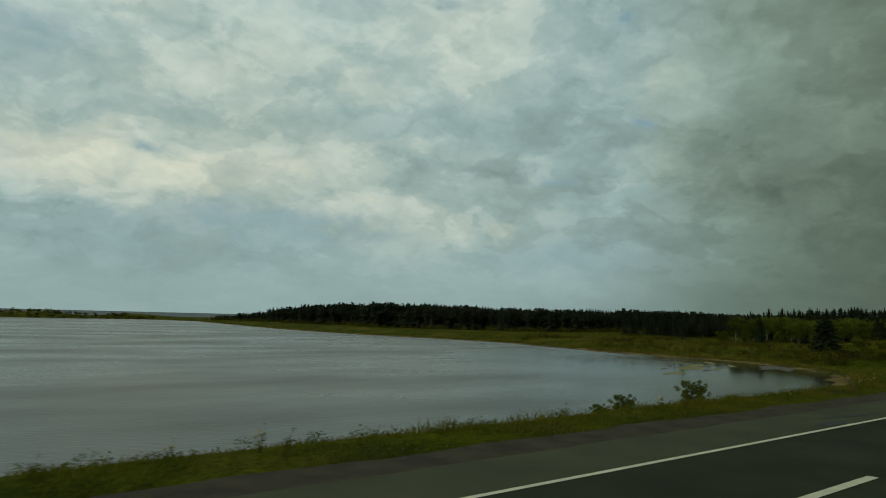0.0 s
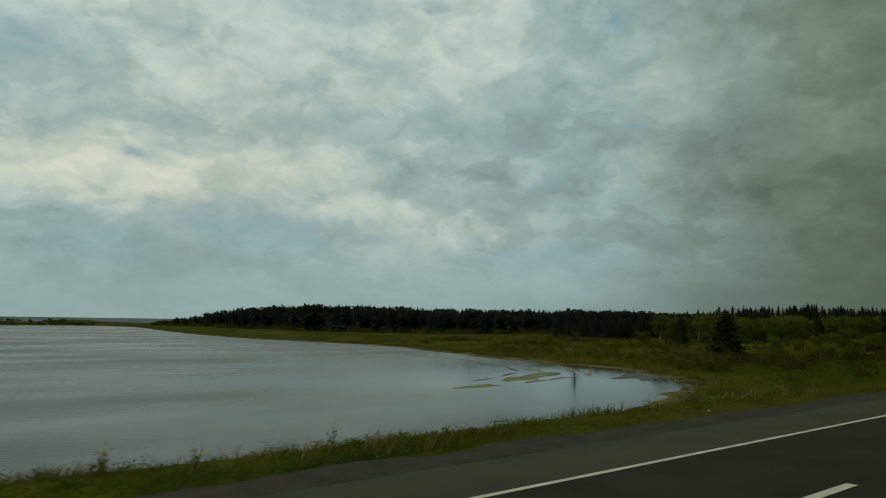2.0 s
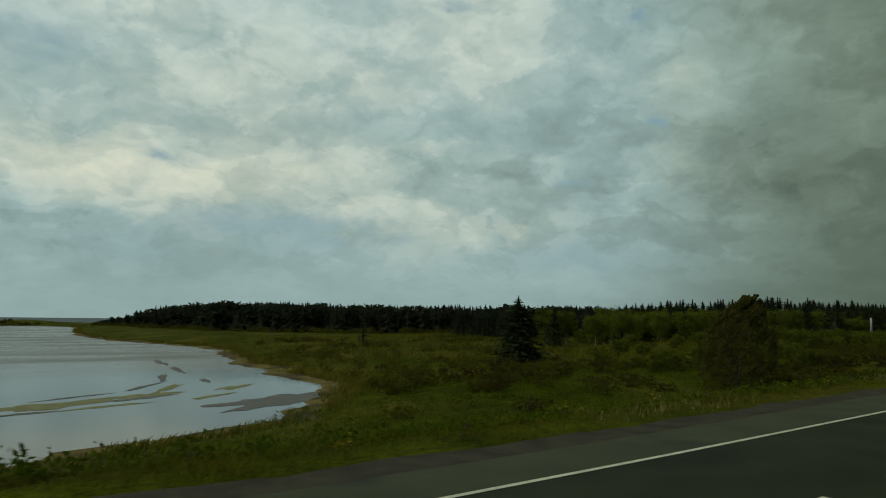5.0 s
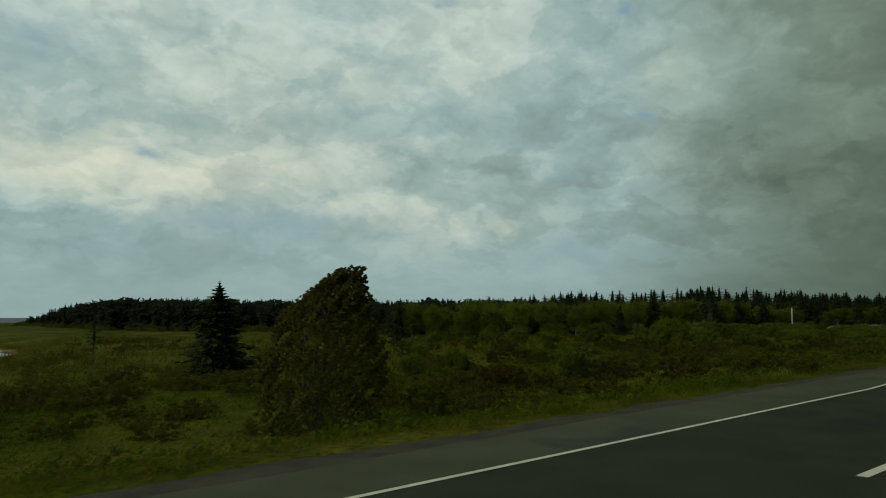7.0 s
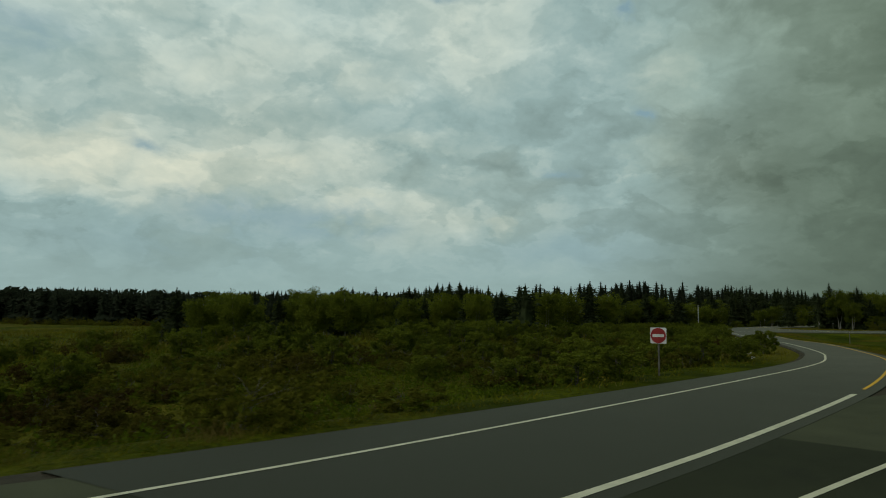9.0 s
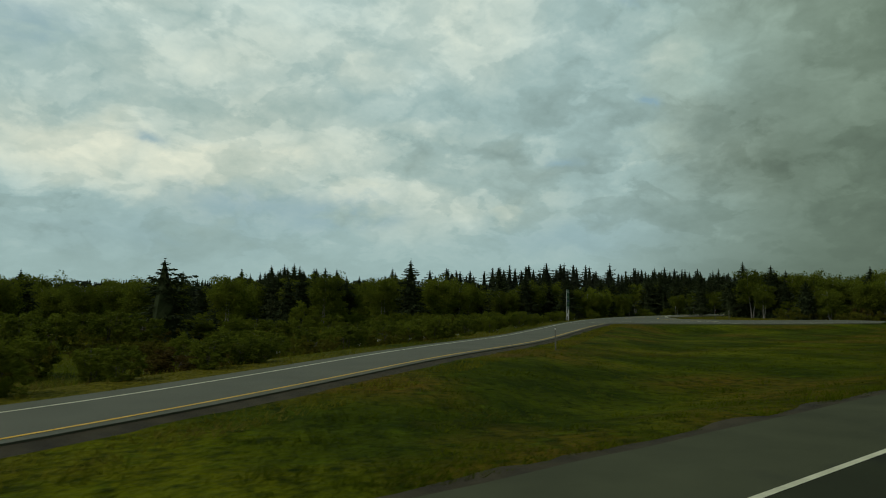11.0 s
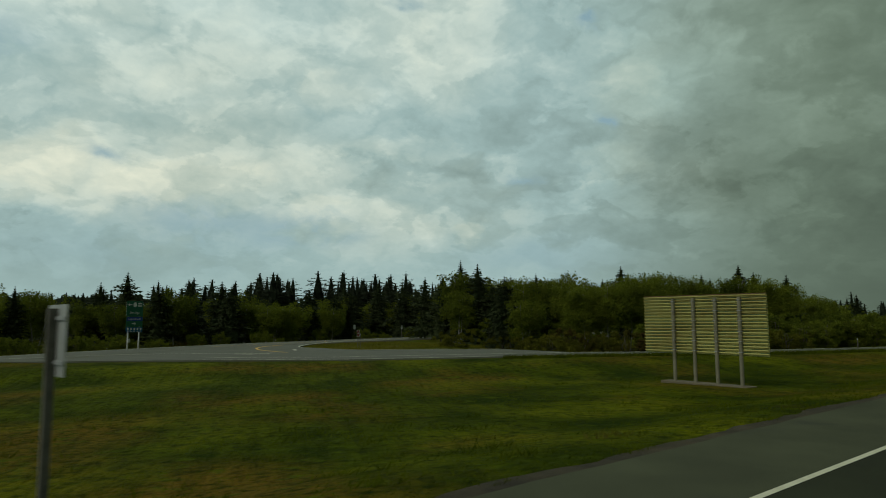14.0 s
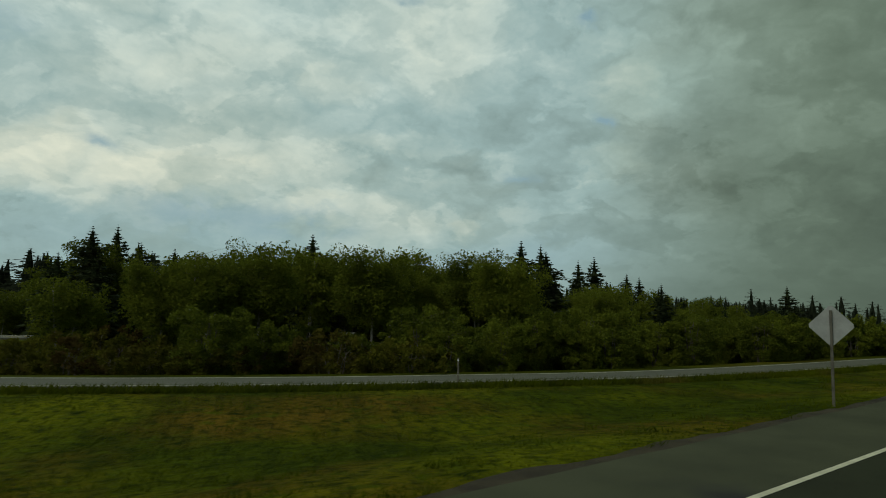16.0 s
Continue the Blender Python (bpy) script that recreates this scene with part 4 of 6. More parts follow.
def spruce_parts(rng, height=10.0, whorls=24, per=9, width=0.2, ragged=0.35, bare=0.05, blow=0.0, core=0.62, coarse=False, twigs=9):
    """Trunk and drooping needle boughs with notched edges."""
    tv, tf, v, f = [], [], [], []
    k = height / 10
    bend = rng.uniform(-0.25, 0.25) * k
    tube(tv, tf, [(0, 0, -0.5), (bend * 0.3, 0, height * 0.5), (bend, 0, height * 0.975)], [0.14 * k, 0.08 * k, 0.012 * k], 6)
    rings = 4 if coarse else 7
    for i in range(rings + 1):
        u = i / rings
        for q in range(8):
            a = q * math.tau / 8
            rr = height * width * core * (1 - u) ** 0.9 * rng.uniform(0.75, 1.2) + 0.004 * height
            v.append((bend * u + rr * math.cos(a), rr * math.sin(a), height * (bare + 0.02 + (0.93 - bare) * u) - 0.25 * rr))
    for i in range(rings):
        for q in range(8):
            b, c = i * 8 + q, i * 8 + (q + 1) % 8
            f.append((b, c, c + 8, b + 8))
    for w in range(whorls):
        u = ((w + rng.uniform(0.2, 0.8)) / whorls) ** (0.75 if coarse else 0.92)
        z = height * (bare + (0.985 - bare) * u)
        r = height * width * ((1 - u) ** 0.66) * rng.uniform(1 - ragged, 1 + ragged * 0.4) + (0.03 * height * (1 - u) + 0.026 * height) * min(1.0, (1.0 - u) * 4.5)
        tip = min(1.0, 0.22 + (1.0 - u) * 4.5)
        r *= min(1.0, (0.08 if coarse else 0.16) + (1.0 - u) * 4.0)
        cx = bend * u
        for q in range(per):
            a = math.tau * (q + rng.random()) / per
            c, s = math.cos(a), math.sin(a)
            z = height * (bare + (0.985 - bare) * u) + rng.uniform(-0.9, 0.9) * height / whorls * (1.02 - u)
            rr = r * rng.uniform(0.55, 1.18) * (1 + blow * c)
            droop = (0.34 - 0.55 * u) * rr + rng.uniform(-0.1, 0.1) * rr
            wd = rr * rng.uniform(0.2, 0.32) * (1.5 if coarse else 1.0)
            n = len(v)
            if coarse:
                for fr, sw in ((0.0, 0.2), (0.55, 0.7), (1.0, 0.05)):
                    x0, y0, z0 = cx + c * rr * fr, s * rr * fr, z - 0.85 * rr * fr
                    hang = -0.2 * rr * sw
                    v += [(x0 - s * wd * sw, y0 + c * wd * sw, z0 + hang), (x0, y0, z0 + 0.03 * rr), (x0 + s * wd * sw, y0 - c * wd * sw, z0 + hang)]
                for i in range(2):
                    b = n + 3 * i
                    f += [(b, b + 1, b + 4, b + 3), (b + 1, b + 2, b + 5, b + 4)]
                continue
            for _ in range(twigs):
                fr = rng.uniform(0.2, 0.97)
                side = rng.uniform(-1, 1)
                half = wd * 1.5 * (1 - 0.75 * fr) * side
                x0 = cx + c * rr * fr + blow * rr * fr * 0.6 - s * half
                y0 = s * rr * fr + c * half
                z0 = z - droop * 0.9 * fr * fr - abs(half) * 0.25 + rng.uniform(-0.03, 0.03) * rr
                ln = (0.16 * rr + 0.017 * height * tip) * rng.uniform(0.7, 1.4)
                a2 = a + side * 0.9 + rng.uniform(-0.3, 0.3)
                ex, ey, ez = math.cos(a2) * ln, math.sin(a2) * ln, -ln * rng.uniform(0.0, 0.7) * tip + (0.25 * u + 1.1 * (1 - tip)) * ln
                tx, ty, tz = -math.sin(a2) * ln * 0.24, math.cos(a2) * ln * 0.24, rng.uniform(-0.2, 0.2) * ln
                n = len(v)
                v += [(x0, y0, z0), (x0 + ex * 0.5 + tx, y0 + ey * 0.5 + ty, z0 + ez * 0.5 + tz), (x0 + ex, y0 + ey, z0 + ez), (x0 + ex * 0.5 - tx, y0 + ey * 0.5 - ty, z0 + ez * 0.5 - tz)]
                f.append((n, n + 1, n + 2, n + 3))
    return (tv, tf), (v, f)


def broadleaf_parts(seed, height=9.0, spread=2.6, clumps=70, per=60, leaf=0.12, stems=1, low=0.3, blow=0.0, trunk=0.11, lean=0.0, dome=0.0):
    """Branched stems and a ragged crown of leaf clumps."""
    rng, r = random.Random(seed), np.random.RandomState(seed)
    tv, tf, cen, rad = [], [], [], []
    for st in range(stems):
        ox, oy = (rng.uniform(-0.5, 0.5) * spread * 0.5, rng.uniform(-0.5, 0.5) * spread * 0.5) if stems > 1 else (0, 0)
        path, x, y = [], ox * 0.4, oy * 0.4
        top = height * rng.uniform(0.74, 0.88)
        lx, ly = ox * 0.25 + rng.uniform(-0.12, 0.12), oy * 0.25 + rng.uniform(-0.12, 0.12)
        for i in range(6):
            path.append((x, y, -0.4 + top * i / 5))
            x += lx * top / 10 + rng.uniform(-0.12, 0.12) + blow * i * 0.06 + lean
            y += ly * top / 10 + rng.uniform(-0.12, 0.12)
        tube(tv, tf, path, [trunk * (1 - 0.15 * i) * (1 if i else 1.3) for i in range(6)])
        for _ in range(clumps // stems):
            i = rng.uniform(low * 5, 5)
            j = min(int(i), 4)
            q = i - j
            base = [path[j][m] * (1 - q) + path[j + 1][m] * q for m in range(3)]
            u = (base[2] + 0.4) / height
            reach = spread * (0.35 + 0.65 * math.sin(math.pi * min(1, max(0.08, (u - low * 0.6) / (1.08 - low * 0.6))))) * rng.uniform(0.35, 1.05)
            a = rng.random() * math.tau
            if rng.random() < dome:
                # the outer shell: a rounded, lumpy canopy
                el = math.asin(rng.uniform(-0.25, 1.0))
                k = spread * rng.uniform(0.62, 0.9) * (0.92 + 0.12 * math.sin(3 * a + st) + 0.08 * math.sin(7 * a + 4 * el))
                mid = path[4]
                cen.append((mid[0] + k * math.cos(a) * math.cos(el) * 0.95 + blow * 0.4, mid[1] + k * math.sin(a) * math.cos(el) * 0.95, mid[2] - 0.11 * height + k * math.sin(el) * 0.95))
                rad.append(height * rng.uniform(0.055, 0.085) + 0.08)
                continue
            tip = (base[0] + math.cos(a) * reach + blow * reach * 0.5, base[1] + math.sin(a) * reach, base[2] + rng.uniform(0.0, 0.6) * reach * 0.6)
            if rng.random() < 0.3:
                mid = [(base[m] + tip[m]) / 2 + (0.1 if m == 2 else 0) for m in range(3)]
                tube(tv, tf, [base, mid, tip], [trunk * 0.4, trunk * 0.25, trunk * 0.08], 4)
            cen.append(tip)
            rad.append(height * rng.uniform(0.05, 0.085) + 0.1)
    lv, lf = leaf_cloud(r, cen, rad, per, leaf, blow)
    return (tv, tf), (lv, lf)


def prototype(name, trunk_name, crown_name, parts, bark, leaf, label, category, group=""):
    """A first thing with its parts; copies are set out with place()."""
    e = new(name)
    part(trunk_name, *parts[0], bark, e)
    part(crown_name, *parts[1], leaf, e)
    return tagged(e, label, category, group)


USED = set()


def place(proto, x, y, scale, turn, z=None, sz=1.0):
    zz = float(land_height(x, y)) - 0.02 if z is None else z
    m = Matrix.LocRotScale((x, y, zz), Euler((0, 0, turn)), (scale, scale, scale * sz))
    if proto in USED:
        ob = copy_thing(proto, m)
        ob.scale = (scale, scale, scale * sz)
        return ob
    USED.add(proto)
    proto.matrix_basis = m
    return proto


def kinds(make, count):
    return [make(k) for k in range(count)]


def make_spruce(k):
    rng = random.Random(40 + k)
    return prototype("spruce_tree", "trunk", "crown", spruce_parts(rng, 10, 34 + k, 8, 0.20 + 0.03 * (k % 3), 0.3 + 0.1 * (k % 2), twigs=12), M["bark"], M["spruce"], "dark green spruce tree in a mixed wood", "tree", "spruces of the wood")


def make_birch(k):
    return prototype("birch_tree", "trunk", "crown", broadleaf_parts(80 + k, 10, 2.6, 240, 105, 0.085, 1 + k % 2, 0.4, 0.25, dome=0.6), M["birch_bark"], M["leaf"], "green birch with a pale trunk and windblown crown", "tree", "birches of the wood")


def make_far_birch(k):
    return prototype("birch_tree", "trunk", "crown", broadleaf_parts(90 + k, 10, 2.7, 170, 62, 0.125, 1 + k % 2, 0.34, 0.25, dome=0.5), M["birch_bark"], M["leaf"], "green birch with a pale trunk behind the shrubs", "tree", "birches of the wood")


def make_alder(k):
    return prototype("alder_shrub", "trunk", "foliage", broadleaf_parts(120 + k, 4, 2.0, 80, 66, 0.105, 4, 0.08, 0.25, 0.05, dome=0.35), M["bark"], M["leaf"], "dense green alder shrub beside the road", "shrub", "alder shrubs")


def make_fine_alder(k):
    return prototype("alder_shrub", "trunk", "foliage", broadleaf_parts(140 + k, 4, 1.95, 110, 105, 0.072, 5, 0.05, 0.25, 0.045), M["bark"], M["leaf"], "dense feathery green alder shrub beside the road", "shrub", "alder shrubs")


def make_bush(k):
    return prototype("bush", "trunk", "foliage", broadleaf_parts(160 + k, 1.6, 1.8, 60, 62, 0.062, 5, 0.05, 0.3, 0.025), M["bark"], M["bush_leaf"], "low brownish-green meadow bush", "bush", "meadow bushes")


SPRUCES, BIRCHES, FAR_BIRCHES, ALDERS, FINE, BUSHES = kinds(make_spruce, 4), kinds(make_birch, 4), kinds(make_far_birch, 4), kinds(make_alder, 4), kinds(make_fine_alder, 3), kinds(make_bush, 5)

def make_wood_spruce(k):
    rng = random.Random(300 + k)
    return prototype("spruce_tree", "trunk", "crown", spruce_parts(rng, 10, 34, 8, (0.27, 0.22, 0.25, 0.19)[k], 0.6, 0.06, 0.12, 0.45, twigs=14), M["bark"], M["spruce"], "pointed dark spruce rising above the birches", "tree", "spruces of the wood")


WOODS = kinds(make_wood_spruce, 4)
ragged_pine = prototype("spruce_tree", "trunk", "crown", spruce_parts(random.Random(77), 10, 20, 9, 0.34, 0.7, 0.08, 0.55, 0.5, twigs=14), M["bark"], M["spruce"], "broad ragged windblown spruce at the edge of the wood", "tree")
rng = random.Random(21)


def inside_ring(poly, n, gap):
    """Random plan points within a polygon that keep a distance from one another."""
    xs, ys = [p[0] for p in poly], [p[1] for p in poly]
    out, tries = [], 0
    while len(out) < n and tries < n * 60:
        tries += 1
        x, y = rng.uniform(min(xs), max(xs)), rng.uniform(min(ys), max(ys))
        if poly_distance(np.array([x]), np.array([y]), poly)[0] < 0 and all(math.hypot(x - a, y - b) > gap for a, b in out):
            out.append((x, y))
    return out


# the wood between the exit road and the side road
WOOD = [(411, 80), (410, 64), (417, 52), (426, 44), (438, 37.5), (454, 31.5), (482, 27), (520, 23), (530, 60), (470, 84), (436, 84)]
for x, y in inside_ring(WOOD, 125, 2.3):
    shrink = 1.12 * (1.0 - 0.35 * float(smooth(420, 412, x))) * (1.0 - 0.4 * float(smooth(466, 490, x))) * (1.0 - 0.4 * float(smooth(440, 452, x) * smooth(46, 38, y))) * (1.0 + 0.1 * float(smooth(54, 68, y) * smooth(424, 440, x) * smooth(482, 466, x)))
    pick = rng.random()
    if x < 432 and y > 66:
        pick *= 0.5
    elif x < 455 or y < 50:
        pick = 0.25 + 0.75 * pick
    if pick < 0.36:
        place(rng.choice(SPRUCES), x, y, rng.uniform(0.95, 1.2) * shrink, rng.uniform(-0.5, 0.5), sz=rng.uniform(0.78, 1.05))
    elif y < float(np.interp(x, [q[0] for q in OFF_RAMP[::-1]], [q[1] for q in OFF_RAMP[::-1]])) + 13:
        place(rng.choice(FINE), x, y, rng.uniform(1.0, 1.4), rng.uniform(-0.4, 0.4))
    else:
        front = float(np.interp(x, [q[0] for q in OFF_RAMP[::-1]], [q[1] for q in OFF_RAMP[::-1]])) + 27
        place(rng.choice(BIRCHES if y < front and x < 462 else FAR_BIRCHES), x, y, rng.uniform(0.95, 1.12) * shrink * (1 - 0.22 * float(smooth(450, 464, x))), rng.uniform(-0.4, 0.4))
for x, y, top, k in ((420, 83, 9.7, 0), (425.7, 93.6, 10.9, 1), (437.9, 78.6, 12.0, 2), (473.2, 68, 13.0, 0), (474.5, 63.6, 12.1, 1), (485.5, 67, 13.2, 3), (483.8, 62.5, 13.5, 2), (494.3, 64.2, 11.6, 1), (489.9, 59.1, 10.7, 3), (461, 71, 11.4, 0), (466, 73.5, 11.8, 2), (500, 62, 9.6, 1)):
    place(WOODS[k], x, y, top / 10, k * 1.3)
for x, y, sc in ((516, 62, 0.99), (509, 60, 0.9), (522, 60, 0.85)):
    place(FAR_BIRCHES[1], x, y, sc, sc * 9)
place(ragged_pine, 424.1, 79.2, 1.14, -0.5)


def make_front_birch(k):
    return prototype("birch_tree", "trunk", "crown", broadleaf_parts(400 + k, 10, 2.4, 170, 105, 0.085, 2, 0.58, 0.2, 0.12, (0.05, -0.08, 0.03)[k], dome=0.6), M["birch_bark"], M["leaf"], "birch with bare pale crooked trunks at the wood edge", "tree", "birches of the wood")


FRONT_BIRCHES = kinds(make_front_birch, 3)
for x, y, sc, k in ((435.0, 63.2, 1.0, 0), (436.8, 64.4, 0.95, 1), (441.8, 57.4, 0.96, 1), (443.4, 57.8, 1.0, 2), (444.9, 57.2, 0.92, 0), (431.4, 67.2, 1.0, 2), (448.0, 55.0, 0.9, 1)):
    place(FRONT_BIRCHES[k], x, y, sc, x * 2.1)
for x, y in inside_ring(WOOD, 34, 4.5):
    place(rng.choice(ALDERS), x, y, rng.uniform(0.8, 1.15), rng.uniform(-0.6, 0.6))
# shrub belt along the exit road
for i in range(110):
    x = rng.uniform(404, 500)
    base = np.interp(x, [q[0] for q in OFF_RAMP[::-1]], [q[1] for q in OFF_RAMP[::-1]])
    y = base + 5.2 + rng.random() * (10.0 if x > 425 else 26.0)
    if y > 78 or (x < 408 and y < 62):
        continue
    if x < 426 and rng.random() < 0.75:
        place(rng.choice(BUSHES), x, y, rng.uniform(1.2, 2.0), rng.uniform(-0.6, 0.6), sz=rng.uniform(0.9, 1.3))
        continue
    place(rng.choice(FINE), x, y, rng.uniform(0.5, 1.0) + 0.3 * min(1.0, (y - base) / 12), rng.uniform(-0.6, 0.6), sz=rng.uniform(0.8, 1.2))

# the wood beyond the side road
BEYOND = [(384, 108), (420, 112), (470, 112), (560, 108), (560, 135), (420, 140), (380, 130)]
for x, y in inside_ring(BEYOND, 120, 2.6):
    if rng.random() < 0.25 + 0.5 * float(smooth(440, 400, x)):
        place(rng.choice(FAR_BIRCHES), x, y, rng.uniform(1.0, 1.25), rng.uniform(-0.5, 0.5), sz=rng.uniform(0.8, 1.0))
        continue
    place(rng.choice(SPRUCES), x, y, rng.uniform(1.2, 1.45), rng.random() * 6, sz=rng.uniform(0.74, 0.96) * (1 + 0.2 * float(smooth(430, 460, x))))
for x in np.arange(392, 500, 4.2):
    place(rng.choice(ALDERS if rng.random() < 0.6 else FAR_BIRCHES), x + rng.uniform(-1, 1), 106.5 + rng.uniform(0, 4.5), rng.uniform(0.6, 0.95), rng.uniform(-0.5, 0.5))
# mixed trees along the outside of the slip road
MIXED = [(262, 112), (300, 92), (335, 92), (362, 104), (384, 118), (380, 150), (330, 150), (262, 150)]
for x, y in inside_ring(MIXED, 90, 3.6):
    q = rng.random()
    if q < 0.1:
        place(rng.choice(SPRUCES), x, y, rng.uniform(0.95, 1.3), rng.random() * 6)
    elif q < 0.68:
        place(rng.choice(FAR_BIRCHES), x, y, rng.uniform(0.95, 1.25), rng.uniform(-0.5, 0.5))
    else:
        place(rng.choice(ALDERS), x, y, rng.uniform(1.1, 1.6), rng.uniform(-0.5, 0.5))
for x, y in inside_ring([(336, 156), (350, 152), (360, 160), (356, 172), (340, 172)], 16, 2.6):
    place(rng.choice(SPRUCES), x, y, rng.uniform(1.2, 1.4), rng.random() * 6)
place(SPRUCES[1], 321.3, 162.0, 1.32, 0.4)
# spruces that stand out of the mixed wood
place(ragged_pine, 294.0, 70.0, 0.86, 0.8)
for x, y, sc, k in ((326, 110, 1.12, 0), (329.5, 112, 1.2, 2), (332.5, 109, 1.24, 1), (336, 111.5, 1.2, 3), (339, 113, 1.1, 0), (348, 110, 1.16, 2), (349.5, 113, 1.0, 1), (312, 104, 0.95, 3)):
    place(SPRUCES[k], x, y, sc, x, sz=0.95)

# alders and bushes from the slip road to the trees
def ramp_side(x):
    return np.interp(x, [p[0] for p in WHITE_EDGE], [p[1] for p in WHITE_EDGE])


done = 0
while done < 165:
    x = rng.uniform(246, 384)
    gap = 4.6 + rng.random() ** 1.7 * 45
    y = float(ramp_side(x)) + gap
    if y > 112 or (x > 372 and gap < 9):
        continue
    place(rng.choice(ALDERS), x, y, rng.uniform(0.35, 0.6) + 0.45 * min(1, gap / 40), rng.uniform(-0.6, 0.6), sz=rng.uniform(0.75, 1.0))
    done += 1
# the bushy meadow; bushes far from the road are kept for one joined thicket
far_bushes = []


def place_bush(x, y, scale, turn, sz=1.0):
    if y > 74 and x < 330:
        far_bushes.append((x, y, scale * sz * 1.25))
    else:
        place(rng.choice(BUSHES), x, y, scale, turn, sz=sz)


done = 0
while done < 245:
    x, y = rng.uniform(150, 320), 17 + rng.random() ** 1.1 * 88
    d = float(poly_distance(np.array([x]), np.array([y]), LAKE)[0])
    s = y - float(road_y(x))
    if d < 14 or (x > 236 and y < float(ramp_side(x)) + 4.5):
        continue
    dense = float(smooth(-0.25, 0.45, wobble(x, y, 15, 0.6))) * (0.2 + 0.8 * float(smooth(165, 215, x + 0.25 * y)))
    dense = max(dense, 0.75 * float(smooth(196, 212, x)) * float(smooth(130, 90, y)))
    if s < 24 and x < 205:
        dense *= 0.15
    if rng.random() > dense:
        continue
    place_bush(x, y, rng.uniform(0.6, 1.35) * (1 + 0.35 * float(smooth(60, 160, y))), rng.uniform(-0.7, 0.7), sz=rng.uniform(0.7, 1.1))
    done += 1

for x, y in inside_ring([(166, 66), (186, 54), (203, 58), (201, 92), (182, 100), (172, 86)], 44, 2.2):
    place_bush(x, y, rng.uniform(0.9, 1.5), rng.uniform(-0.7, 0.7), sz=rng.uniform(0.75, 1.15))
for x, y in inside_ring([(176, 96), (200, 92), (212, 150), (190, 160)], 34, 3.0):
    place_bush(x, y, rng.uniform(1.0, 1.7), rng.uniform(-0.7, 0.7), sz=rng.uniform(0.75, 1.15))
for x, y in inside_ring([(178, 116), (187, 116), (191, 150), (183, 152)], 9, 2.6):
    place_bush(x, y, rng.uniform(1.5, 2.0), rng.uniform(-0.7, 0.7))
for x, y in inside_ring([(170, 52), (186, 40), (196, 52), (182, 66)], 14, 3.0):
    place_bush(x, y, rng.uniform(0.7, 1.1), rng.uniform(-0.7, 0.7), sz=rng.uniform(0.7, 1.0))
for x, y in inside_ring([(204, 44), (222, 40), (252, 58), (262, 84), (235, 92), (210, 70)], 26, 3.6):
    place(rng.choice(ALDERS), x, y, rng.uniform(0.55, 0.95), rng.uniform(-0.5, 0.5), sz=rng.uniform(0.7, 1.0))

for x, y in inside_ring([(196, 24), (214, 20), (246, 36), (252, 56), (222, 60), (204, 46)], 60, 2.4):
    place_bush(x, y, rng.uniform(0.8, 1.5), rng.uniform(-0.7, 0.7), sz=rng.uniform(0.7, 1.1))
# the dark stand above the alders
for x, y in inside_ring([(336, 144), (346, 140), (357, 144), (352, 150), (340, 150)], 14, 2.4):
    place(rng.choice(SPRUCES), x, y, rng.uniform(1.25, 1.45), rng.random() * 6)

# single trees of the meadow
hero = prototype("spruce_tree", "trunk", "crown", spruce_parts(random.Random(3), 11.4, 34, 11, 0.27, 0.3, 0.03, twigs=16), M["bark"], M["spruce"], "dark full spruce standing alone in the meadow", "tree")
place(hero, 205, 82.7, 1.3, 0.3, sz=0.80)
thin = prototype("spruce_tree", "trunk", "crown", spruce_parts(random.Random(9), 8.0, 15, 6, 0.13, 0.5, 0.3, 0.0, 0.25), M["bark"], M["spruce"], "thin half-bare spruce beside the lake", "tree")
place(thin, 199.5, 124.0, 1.0, 1.1)


